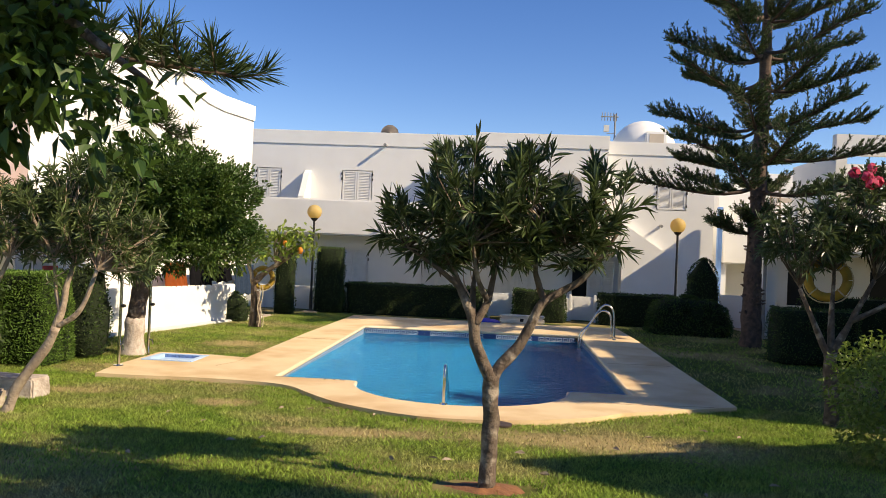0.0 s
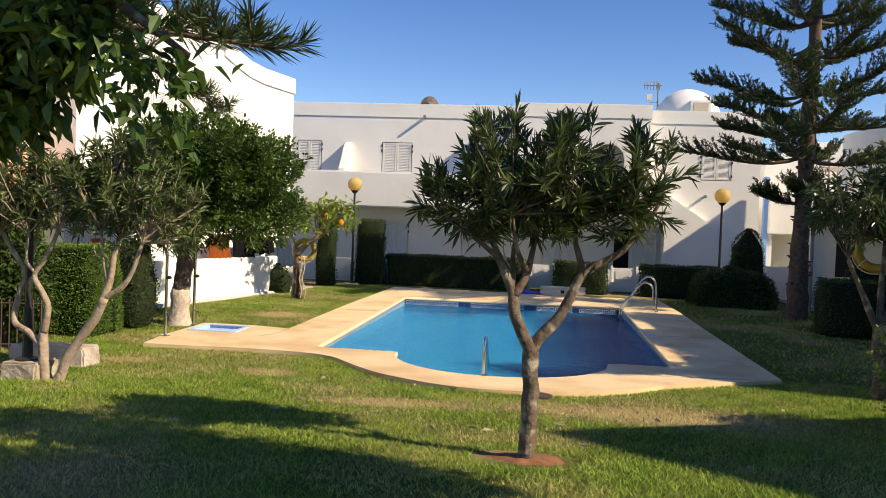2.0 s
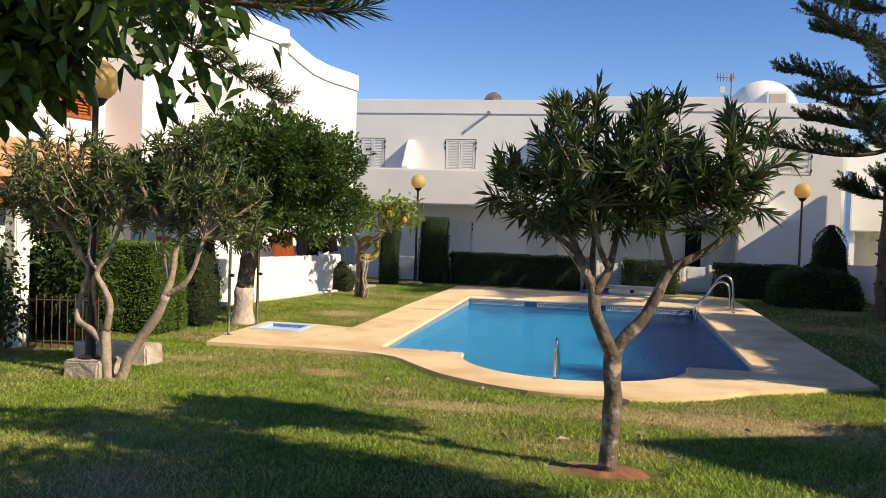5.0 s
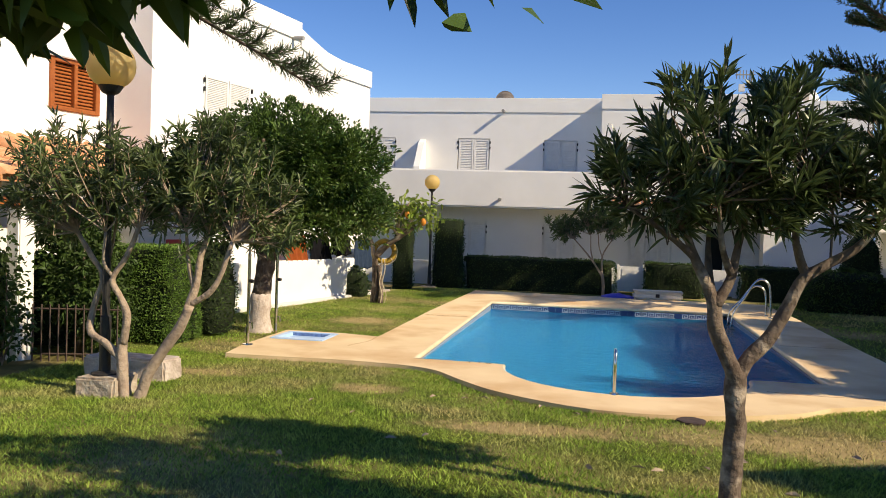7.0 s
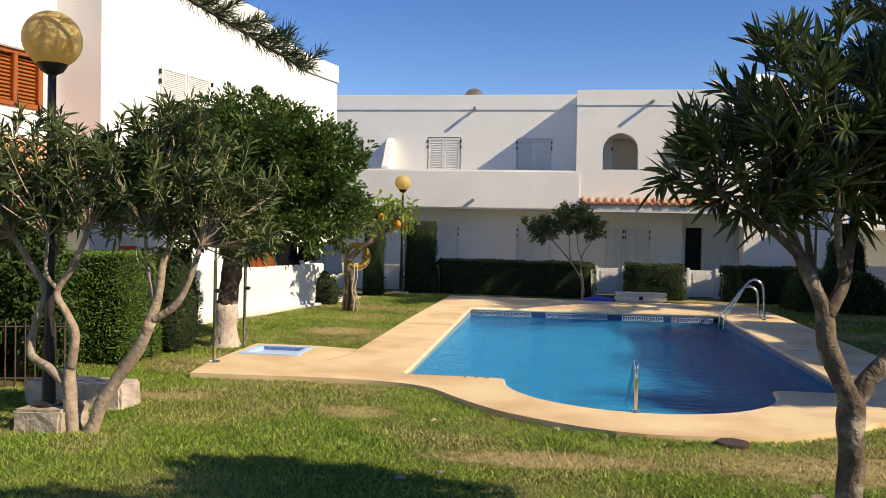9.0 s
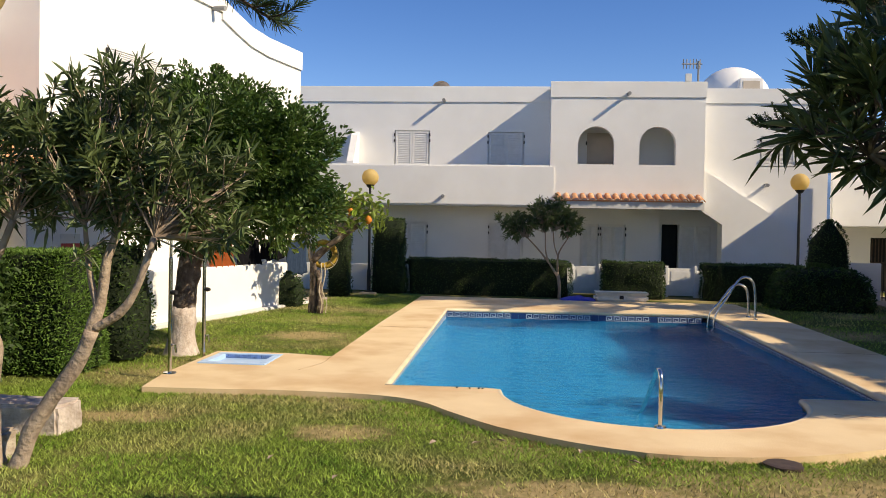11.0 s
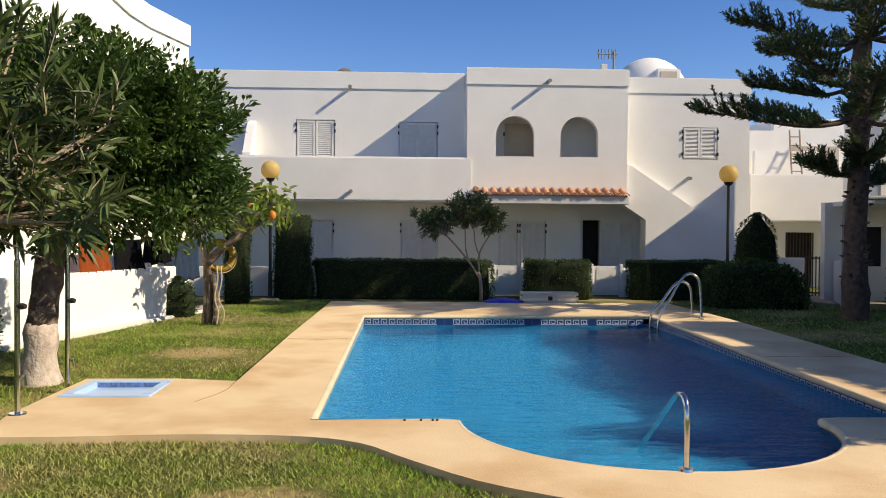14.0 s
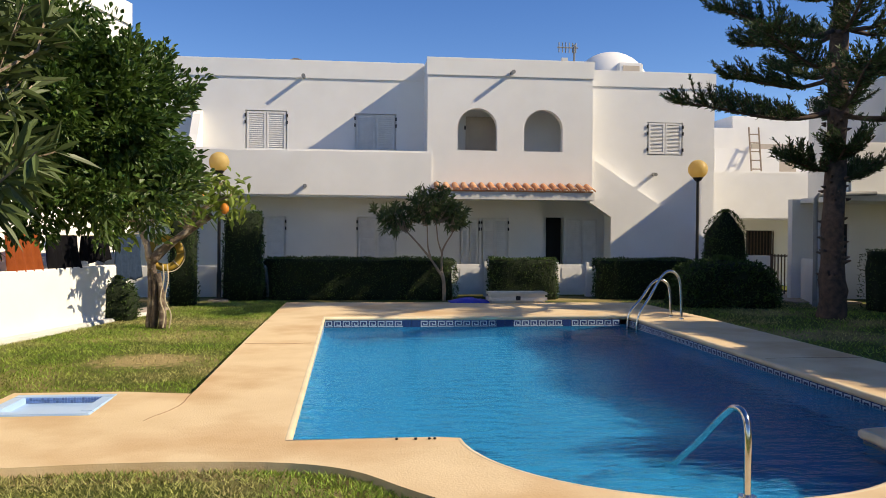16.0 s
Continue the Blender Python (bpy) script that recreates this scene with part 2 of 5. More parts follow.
def tube(bm, pts, radii, seg=8, wob=0.0):
    """A tapered tube along points."""
    pts = [Vector(p) for p in pts]
    if not hasattr(radii, "__len__"):
        radii = [radii] * len(pts)
    rings = []
    side = Vector((1, 0, 0))
    for i, p in enumerate(pts):
        d = (pts[min(i + 1, len(pts) - 1)] - pts[max(i - 1, 0)]).normalized()
        side = side - d * side.dot(d)
        if side.length < 1e-3:
            side = d.orthogonal()
        side.normalize()
        up = d.cross(side)
        ring = []
        for k in range(seg):
            a = 2 * math.pi * k / seg
            r = radii[i] * (1 + wob * noise.noise(p * 5 + Vector((math.cos(a), math.sin(a), 0)) * 1.3))
            ring.append(bm.verts.new(p + side * math.cos(a) * r + up * math.sin(a) * r))
        rings.append(ring)
    for a, b in zip(rings, rings[1:]):
        for k in range(seg):
            bm.faces.new((a[k], a[(k + 1) % seg], b[(k + 1) % seg], b[k]))
    bm.faces.new(rings[0][::-1])
    bm.faces.new(rings[-1])
    return bm


def smooth_path(pts, n=6):
    """Catmull-Rom through points."""
    P = [Vector(p) for p in pts]
    P = [P[0] * 2 - P[1]] + P + [P[-1] * 2 - P[-2]]
    out = []
    for i in range(1, len(P) - 2):
        for k in range(n):
            t = k / n
            a, b, c, d = P[i - 1], P[i], P[i + 1], P[i + 2]
            out.append(0.5 * ((2 * b) + (c - a) * t + (2 * a - 5 * b + 4 * c - d) * t * t + (3 * b - a - 3 * c + d) * t ** 3))
    out.append(P[-2])
    return out


def prism_y(poly, y0, y1):
    """Polygon in x, z drawn out from y0 to y1."""
    bm = bmesh.new()
    a = [bm.verts.new((x, y0, z)) for x, z in poly]
    b = [bm.verts.new((x, y1, z)) for x, z in poly]
    n = len(poly)
    bm.faces.new(a)
    bm.faces.new(b[::-1])
    for i in range(n):
        bm.faces.new((a[i], b[i], b[(i + 1) % n], a[(i + 1) % n]))
    bmesh.ops.recalc_face_normals(bm, faces=bm.faces)
    return bm


def prism_x(poly, x0, x1):
    """Polygon in y, z drawn out from x0 to x1."""
    bm = prism_y([(y, z) for y, z in poly], x0, x1)
    for v in bm.verts:
        v.co = Vector((v.co.y, v.co.x, v.co.z))
    bmesh.ops.recalc_face_normals(bm, faces=bm.faces)
    return bm


def wall(x0, x1, z0, z1, y0, y1, holes=()):
    """A wall along x with thickness y0..y1 and openings (xa, xb, za, zb, arched) that go through it."""
    bm = bmesh.new()
    xs = sorted({x0, x1, *[min(max(v, x0), x1) for h in holes for v in h[:2]]})
    zs = sorted({z0, z1, *[min(max(v, z0), z1) for h in holes for v in h[2:4]]})

    def solid(i, k):
        if not (0 <= i < len(xs) - 1 and 0 <= k < len(zs) - 1):
            return False
        cx, cz = (xs[i] + xs[i + 1]) / 2, (zs[k] + zs[k + 1]) / 2
        return not any(h[0] < cx < h[1] and h[2] < cz < h[3] for h in holes)
    V = {}

    def v(x, y, z):
        if (x, y, z) not in V:
            V[(x, y, z)] = bm.verts.new((x, y, z))
        return V[(x, y, z)]
    for i in range(len(xs) - 1):
        for k in range(len(zs) - 1):
            if not solid(i, k):
                continue
            a, b, c, d = xs[i], xs[i + 1], zs[k], zs[k + 1]
            bm.faces.new((v(a, y0, c), v(b, y0, c), v(b, y0, d), v(a, y0, d)))
            bm.faces.new((v(b, y1, c), v(a, y1, c), v(a, y1, d), v(b, y1, d)))
            if not solid(i - 1, k):
                bm.faces.new((v(a, y1, c), v(a, y0, c), v(a, y0, d), v(a, y1, d)))
            if not solid(i + 1, k):
                bm.faces.new((v(b, y0, c), v(b, y1, c), v(b, y1, d), v(b, y0, d)))
            if not solid(i, k - 1):
                bm.faces.new((v(a, y1, c), v(b, y1, c), v(b, y0, c), v(a, y0, c)))
            if not solid(i, k + 1):
                bm.faces.new((v(a, y0, d), v(b, y0, d), v(b, y1, d), v(a, y1, d)))
    for h in holes:
        if len(h) > 4 and h[4]:
            r, cx, top = (h[1] - h[0]) / 2, (h[0] + h[1]) / 2, h[3]
            for s in (-1, 1):
                pts = [(cx + s * r * math.cos(a), top - r + r * math.sin(a)) for a in [math.pi / 2 * j / 10 for j in range(11)]]
                poly = pts + [(cx + s * r, top)]
                f = [bm.verts.new((x, y0, z)) for x, z in poly]
                g = [bm.verts.new((x, y1, z)) for x, z in poly]
                for j in range(10):
                    bm.faces.new((f[11], f[j], f[j + 1]))
                    bm.faces.new((g[11], g[j + 1], g[j]))
                    bm.faces.new((f[j], g[j], g[j + 1], f[j + 1]))
    bmesh.ops.remove_doubles(bm, verts=bm.verts, dist=1e-4)
    bmesh.ops.recalc_face_normals(bm, faces=bm.faces)
    return bm


# ---- ground ----
def gz(x, y):
    return float(np.interp(y, [2, 8.6, 12, 16, 27, 60], [.32, .13, -.01, -.05, .03, .03]))


def dz(y):
    return float(np.interp(y, [11.5, 14.2, 22.4, 25.6], [.05, .035, .13, .11]))


CX, CY, CR = -0.55, 14.22, 1.6
POOL_L, POOL_R, POOL_N, POOL_F = -3.41, 2.0, 14.25, 22.4
arc = [(CX - CR * math.cos(a), CY - CR * math.sin(a)) for a in [math.pi * k / 28 for k in range(29)]]
pool_outline = [(POOL_L, POOL_N), (-2.3, POOL_N)] + arc + [(1.2, POOL_N), (POOL_R, POOL_N), (POOL_R, POOL_F), (POOL_L, POOL_F)]
deck_front = [Vector((x, y, 0)) for x, y in ((-5.93, 13.66), (-5.2, 13.68), (-4.4, 13.74), (-3.5, 13.68), (-2.95, 13.45), (-2.55, 12.95), (-1.96, 12.32),
              (-0.95, 11.78), (0.1, 11.82), (1.1, 12.25), (1.61, 12.72))]
deck_outline = [(p.x, p.y) for p in smooth_path(deck_front, 4)] + [(3.34, 13.69), (3.31, 18), (3.3, 22), (3.28, 25.4), (0, 25.55), (-4.3, 25.65),
               (-4.36, 20), (-4.40, 15.98), (-5.05, 16.12), (-6.02, 16.12), (-6.05, 14.5)]


def inside(x, y, poly):
    c = False
    for (x1, y1), (x2, y2) in zip(poly, poly[1:] + poly[:1]):
        if (y1 > y) != (y2 > y) and x < (x2 - x1) * (y - y1) / (y2 - y1) + x1:
            c = not c
    return c


gx = np.concatenate([[-3000, -600, -120, -40, -25], np.arange(-16, 16.01, 0.25), [25, 40, 120, 600, 3000]])
gy = np.concatenate([[-3000, -600, -120, -40, -15], np.arange(-6, 34.01, 0.25), [40, 60, 120, 600, 3000]])
gv, gf = [], []
for j, y in enumerate(gy):
    for i, x in enumerate(gx):
        z = gz(x, y) + 0.02 * noise.noise((x * .7, y * .7, 0))
        if inside(x, y, deck_outline):
            z = dz(y) - .30
            if inside(x, y, pool_outline) or any(inside(x + a, y + b, pool_outline) for a in (-.26, .26) for b in (-.26, .26)):
                z = -3.2
        gv.append((x, y, z))
nx = len(gx)
for j in range(len(gy) - 1):
    for i in range(nx - 1):
        a = j * nx + i
        gf.append((a, a + 1, a + nx + 1, a + nx))
ground = tagged(mesh_np("ground", gv, gf, GRASS, smooth=True), "sunlit green lawn with dry straw-coloured patches", "lawn", kind="structure")

# ---- pool ----
deck = bmesh.new()


def loop_edges(bm, pts, z):
    vs = [bm.verts.new((x, y, z(y))) for x, y in pts]
    return [bm.edges.new((a, b)) for a, b in zip(vs, vs[1:] + vs[:1])]


ed = loop_edges(deck, deck_outline, dz) + loop_edges(deck, pool_outline, dz) + loop_edges(deck, [(-5.9, 15.19), (-5.09, 15.19), (-5.09, 15.97), (-5.9, 15.97)], dz)
bmesh.ops.triangle_fill(deck, edges=ed, use_beauty=True)
top = list(deck.faces)
r = bmesh.ops.extrude_face_region(deck, geom=top)
for v in [g for g in r["geom"] if isinstance(g, bmesh.types.BMVert)]:
    v.co.z -= 0.16
bmesh.ops.recalc_face_normals(deck, faces=deck.faces)
pavement = tagged(part("pavement", deck, DECK), "sand-coloured cast concrete deck round the pool", "pool deck", kind="structure")
pool = thing("swimming_pool", "blue tiled outdoor pool with a rounded step bay, full of water", "pool", (0, 0, 0))
cop = bmesh.new()
ring = [Vector((x, y, dz(y) - .036)) for x, y in pool_outline]
tube(cop, ring + [ring[0]], 0.04, 8)
part("coping", cop, COPE, pool, "rounded pale pool edge", smooth=True)
sh = bmesh.new()
up_ = [sh.verts.new((x, y, dz(y) - .02)) for x, y in pool_outline]
lo_ = [sh.verts.new((x, y, -1.45)) for x, y in pool_outline]
for i in range(len(up_)):
    j = (i + 1) % len(up_)
    sh.faces.new((up_[i], up_[j], lo_[j], lo_[i]))
bmesh.ops.triangle_fill(sh, edges=[sh.edges.get((lo_[i], lo_[(i + 1) % len(lo_)])) for i in range(len(lo_))])
bmesh.ops.recalc_face_normals(sh, faces=sh.faces)
part("basin", sh, POOL, pool, "blue tiled pool basin")
for k, (rr, zt) in enumerate(((1.58, -0.42), (1.9, -0.75))):
    st = bmesh.new()
    pts = [(CX - rr * .995 * math.cos(a), min(CY - min(rr, 1.585) * math.sin(a), 99)) for a in [math.pi * q / 20 for q in range(21)]]
    pts += [(CX + rr * .7, CY + .15 + .35 * k), (CX - rr * .7, CY + .15 + .35 * k)]
    if k:
        pts = [(CX - 1.45, 14.4), (CX + 1.45, 14.4), (CX + 1.2, 15.0), (CX, 15.25), (CX - 1.2, 15.0)]
    a = [st.verts.new((x, y, zt)) for x, y in pts]
    b = [st.verts.new((x, y, -1.44)) for x, y in pts]
    st.faces.new(a)
    for i in range(len(a)):
        st.faces.new((a[i], a[(i + 1) % len(a)], b[(i + 1) % len(a)], b[i]))
    bmesh.ops.recalc_face_normals(st, faces=st.faces)
    part("step", st, POOL, pool)
wt = bmesh.new()
bmesh.ops.triangle_fill(wt, edges=loop_edges(wt, pool_outline, lambda y: -0.06))
for f in wt.faces:
    if f.normal.z < 0:
        f.normal_flip()
water = tagged(part("water", wt, WATER), "clear rippled blue pool water", "water", kind="structure")
water.visible_shadow = False


def shared(name, me, parent, m):
    o = new(name, me)
    o.parent = parent
    o.matrix_basis = m
    return o


t_bm = bx(0, .147, -.008, 0.004, -.135, 0, .003)
tile_me = bpy.data.meshes.new("band_tile")
t_bm.to_mesh(tile_me); t_bm.free(); tile_me.materials.append(BAND)
k_bm = bmesh.new()
for x0, x1, z0, z1 in ((.015, .205, -.045, -.022), (.182, .205, -.13, -.045), (.085, .182, -.13, -.108), (.085, .108, -.108, -.075),
                       (.015, .038, -.165, -.045), (.038, .236, -.165, -.145)):
    box(k_bm, x0 * .62, x1 * .62, -.0125, -.006, z0 * .72, z1 * .72)
key_me = bpy.data.meshes.new("key_pattern")
k_bm.to_mesh(key_me); k_bm.free(); key_me.materials.append(KEYT)


def band(p0, rz, n, skip=()):
    for i in range(n):
        m = pose(*p0, 0, 0, rz) @ pose(i * .15, 0, 0)
        m.translation.z = dz(m.translation.y) - .065
        o = shared("band_tile", tile_me, pool, m)
        if i not in skip:
            shared("key_pattern", key_me, o, Matrix())


band((POOL_L + .02, POOL_F - .006, 0), 0, 35, (9, 10, 20, 21, 28))
band((POOL_R - .006, POOL_F - .02, 0), -90, 54)
band((POOL_L + .006, POOL_N + .02, 0), 90, 53)

# ---- shutters and windows ----


def louvre(bm, x0, x1, z0, z1, y, n=20, fr=.05):
    """A louvred leaf facing -y: a frame and slanted slats."""
    box(bm, x0, x0 + fr, y - .02, y + .02, z0, z1)
    box(bm, x1 - fr, x1, y - .02, y + .02, z0, z1)
    box(bm, x0 + fr, x1 - fr, y - .02, y + .02, z0, z0 + fr)
    box(bm, x0 + fr, x1 - fr, y - .02, y + .02, z1 - fr, z1)
    h = (z1 - z0 - 2 * fr) / n
    for i in range(n):
        z = z0 + fr + h * i
        a = [(x0 + fr, y - .016, z), (x1 - fr, y - .016, z), (x1 - fr, y + .012, z + h * 1.05), (x0 + fr, y + .012, z + h * 1.05)]
        v = [bm.verts.new(p) for p in a] + [bm.verts.new((p[0], p[1] + .006, p[2] - .004)) for p in a]
        for q in ((0, 1, 2, 3), (7, 6, 5, 4), (0, 4, 5, 1), (2, 6, 7, 3)):
            bm.faces.new([v[j] for j in q])


def shuttered_window(parent, x0, x1, z0, z1, y, material=None, n=20, leaves=2, label="closed white louvred shutters"):
    material = material or SHUT
    w = part("window", bx(x0 - .04, x1 + .04, y + .05, y + .09, z0 - .04, z1 + .04), material, parent, label)
    d = (x1 - x0) / leaves
    for i in range(leaves):
        bm = bmesh.new()
        louvre(bm, x0 + d * i + .008, x0 + d * (i + 1) - .008, z0, z1, y - .005, n)
        part("shutter", bm, material, w)
    for x in (x0 - .03, x1 + .03):
        for z in (z0 + .12, z1 - .28, z1 - .1):
            part("hinge", bx(x - .018, x + .018, y - .05, y - .005, z - .045, z + .045, .004), BLACKM if material is SHUT else IRON, w)
    return w


def spout(parent, x, z, y, ln=.5):
    bm = bmesh.new()
    tube(bm, [(x, y + .1, z), (x, y - ln * .6, z - .01), (x, y - ln, z - .02)], [.05, .05, .05], 12)
    part("spout", bm, GREYP, parent, "grey clay rain spout")


# ---- house across the far end ----
h = thing("house", "white two-storey house with arched loggia, balcony and flat roof", "house", (0, 0, 0))
UW = [(-8.75, -7.85, 3.0, 4.80), (-5.71, -4.63, 3.0, 4.80), (-2.86, -1.77, 3.0, 4.77)]
GW = [(-5.75, -4.66, .12, 2.02), (-2.79, -1.74, .12, 2.03), (-.04, .50, .12, 2.04), (.56, 1.30, .12, 2.04)]
part("wall", wall(-9.2, 2.28, 0, 2.62, 30.03, 30.28, GW), WHITE, h)
part("wall", wall(-9.2, -1.02, 2.62, 6.12, 30.03, 30.28, UW), WHITE, h)
for x0, x1, z0, z1 in UW + GW:
    shuttered_window(h, x0 + .03, x1 - .03, z0 + .03, z1 - .03, 30.06, n=30)
part("parapet_band", bx(-9.2, -1.03, 30.0, 30.03, 5.66, 6.14, .012), WHITE, h)
part("roof", bx(-9.2, 7.0, 30.28, 36.5, 5.45, 5.6), WHITE_TRIM, h)
part("wall", bx(-9.2, 6.92, 36.3, 36.5, 0, 6.0), WHITE, h)
part("balcony_floor", bx(-9.2, -.87, 29.15, 30.03, 2.50, 2.66), WHITE, h)
bal = bx(-9.2, -.86, 28.98, 29.13, 2.50, 3.70, .05)
part("balcony_parapet", bal, WHITE, h)
# sloping party wall on the balcony
pw = bmesh.new()
prof = [(29.12, 3.6), (30.03, 3.6), (30.03, 4.75), (29.75, 4.62), (29.35, 4.05), (29.12, 3.78)]
for xx in (-7.0, -6.8):
    [pw.verts.new((xx, a, b)) for a, b in prof]
pw.verts.ensure_lookup_table()
nv = len(prof)
pw.faces.new(pw.verts[:nv]); pw.faces.new(pw.verts[nv:][::-1])
for i in range(nv):
    pw.faces.new((pw.verts[i], pw.verts[nv + i], pw.verts[nv + (i + 1) % nv], pw.verts[(i + 1) % nv]))
bmesh.ops.recalc_face_normals(pw, faces=pw.faces)
part("dividing_wall", pw, WHITE, h)
# bay with two arches
ARCH = [(-.24, .79, 3.745, 4.83, True), (1.50, 2.52, 3.745, 4.83, True)]
part("bay_wall", wall(-1.02, 3.32, 2.52, 6.09, 29.02, 29.24, ARCH), WHITE, h)
part("wall", bx(-1.02, -.80, 29.24, 31.6, 2.66, 6.09), WHITE, h)
part("wall", bx(3.10, 3.32, 29.24, 31.6, 2.66, 6.04), WHITE, h)
part("wall", bx(-.80, 3.10, 30.0, 30.2, 2.66, 5.5), WHITE, h)
part("ceiling", bx(-.80, 3.10, 29.24, 31.4, 5.3, 5.45), WHITE, h)
part("balcony_floor", bx(-.87, 3.32, 29.24, 31.4, 2.52, 2.66), WHITE, h)
part("parapet_band", bx(-1.05, 3.35, 28.99, 29.02, 5.65, 6.11, .012), WHITE, h)
ld = bmesh.new()
box(ld, .1, 1.0, 29.96, 30.0, 2.7, 4.75, .01)
loggia_door = part("door", ld, INNER, h, "pale beige panelled loggia door")
for a, b in ((2.85, 3.7), (3.85, 4.65)):
    part("panel", bx(.2, .9, 29.945, 29.96, a, b, .005), INNER, loggia_door)
part("hinge", bx(.06, .1, 29.94, 29.98, 4.4, 4.5), BLACKM, loggia_door)
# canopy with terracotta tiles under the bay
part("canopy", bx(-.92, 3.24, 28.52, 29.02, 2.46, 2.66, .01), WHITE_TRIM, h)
cano = part("tiled_roof", prism_y([(-.88, 2.66), (3.2, 2.66), (3.2, 2.70), (-.88, 2.70)], 28.50, 29.02), TERRA, h, "row of terracotta barrel tiles")
tl = bmesh.new()
pr = [[], []]
for q, (yy, zz, rad) in enumerate(((28.44, 2.68, .092), (29.0, 2.86, .075))):
    for a in range(9):
        t = math.pi * a / 8
        pr[q].append((rad * math.cos(t), yy, zz + rad * math.sin(t) * .9))
    for a in range(8, -1, -1):
        t = math.pi * a / 8
        pr[q].append(((rad - .018) * math.cos(t), yy, zz + (rad - .018) * math.sin(t) * .9))
A = [tl.verts.new(p) for p in pr[0]]
B = [tl.verts.new(p) for p in pr[1]]
for i in range(18):
    tl.faces.new((A[i], A[(i + 1) % 18], B[(i + 1) % 18], B[i]))
for i in range(8):
    tl.faces.new((A[i], A[17 - i], A[16 - i], A[i + 1]))
bmesh.ops.recalc_face_normals(tl, faces=tl.faces)
roof_tile_me = bpy.data.meshes.new("roof_tile")
tl.to_mesh(roof_tile_me); tl.free(); roof_tile_me.materials.append(TERRA); roof_tile_me.shade_smooth()
for i in range(18):
    shared("roof_tile", roof_tile_me, cano, pose(-.78 + i * .232, random.uniform(-.02, .02), random.uniform(-.008, .008)))
# recessed entrance
part("wall", wall(2.28, 4.4, 0, 2.62, 30.32, 30.5, [(2.41, 2.93, .12, 2.07)]), WHITE, h)
part("wall", bx(2.10, 2.28, 30.28, 30.5, 0, 2.62), WHITE, h)
# flat dark sheet in place of the unlit room
dr = part("door", bx(2.36, 2.98, 30.9, 30.95, .1, 2.1), DARK, h, "doorway backed by a sheet painted near-black as room shade")
part("ceiling", bx(2.0, 3.3, 29.24, 30.5, 2.53, 2.62), WHITE, h)
for a, b in ((2.97, 3.40), (3.42, 3.85)):
    bm = bmesh.new()
    louvre(bm, a, b, .15, 2.04, 30.29, 32)
    part("shutter", bm, SHUT, h, "white louvred door shutter")
# wing with the outside stair
part("wall", wall(3.32, 6.92, 2.52, 6.0, 29.6, 29.85, [(5.02, 6.02, 3.77, 4.66)]), WHITE, h)
part("wall", bx(3.92, 6.92, 29.6, 29.85, 0, 2.52), WHITE, h)
part("wall", bx(6.70, 6.92, 29.85, 36.3, 0, 6.0), WHITE, h)
part("parapet_band", bx(3.36, 6.95, 29.57, 29.6, 5.58, 6.02, .012), WHITE, h)
shuttered_window(h, 5.05, 5.99, 3.80, 4.64, 29.62, n=20)
part("stair_wall", prism_y([(3.33, 3.66), (5.26, 2.40), (6.88, 1.30), (6.88, 0), (3.92, 0), (3.92, 2.07), (3.33, 2.46)], 29.28, 29.59), WHITE, h)
for x, z, y, ln in ((-4.2, 5.70, 30.0, .29), (1.15, 5.75, 29.0, .30), (-4.1, 2.78, 29.0, .23), (5.2, 3.25, 29.6, .19)):
    spout(h, x, z, y, ln)
dm = bmesh.new()
bmesh.ops.create_uvsphere(dm, u_segments=32, v_segments=20, radius=1.22)
bmesh.ops.delete(dm, geom=[v for v in dm.verts if v.co.z < -.25], context='VERTS')
bmesh.ops.transform(dm, matrix=Matrix.Translation((5.12, 33.2, 6.12)), verts=dm.verts)
dome = part("dome", dm, WHITE, h, "white plaster roof dome", smooth=True)
part("dome_window", bx(5.0, 5.75, 31.95, 32.8, 5.6, 6.78, .04), WHITE, dome)
part("pane", bx(5.12, 5.63, 31.935, 31.95, 6.35, 6.68), INNER, dome)
part("baseboard", bx(-9.2, 2.1, 30.0, 30.03, 0.0, .12), WHITE_TRIM, h)

# ---- front garden wall, gates ----
gw = thing("garden_wall", "low white rendered garden wall behind clipped hedges", "wall", (0, 0, 0))
for a, b in ((-8.5, -.42), (.42, 2.16), (3.0, 7.0)):
    part("wall_section", bx(a, b, 28.2, 28.36, 0, .78, .02), WHITE, gw)
for a, b in ((-.34, .34), (2.24, 2.94)):
    g = thing("garden_gate", "low white-painted garden gate, closed", "gate", (0, 0, 0), group="garden gates")
    part("gate_frame", bx(a, b, 28.25, 28.29, .08, .84, .01), SHUT, g)
    part("post", bx(a - .08, a, 28.2, 28.34, 0, .90, .01), WHITE, g)
    part("post", bx(b, b + .08, 28.2, 28.34, 0, .90, .01), WHITE, g)
    part("panel", bx(a + .08, b - .08, 28.235, 28.25, .16, .76, .008), SHUT, g)

# ---- house along the left side ----
lh = thing("house", "bright white house with curved parapet, shutters and timber window", "house", (-7.22, 24.67, 0), 76.1)
roofline = [(0, 5.98), (-1.5, 5.99), (-2.2, 6.06), (-2.8, 6.22), (-3.3, 6.38), (-3.3, 6.52), (-7.93, 6.62)]
part("wall", prism_y([(0, 0)] + roofline + [(-7.93, 0)], 0, .25), WHITE, lh)
part("parapet_band", prism_y(roofline + [(x, z - .42) for x, z in reversed(roofline)], -.045, 0), WHITE, lh)
part("wall", bx(-7.93, -7.68, .25, 1.0, 0, 6.6), WHITE, lh)
part("wall", bx(-.25, 0, .25, 9, 0, 5.97), WHITE, lh)
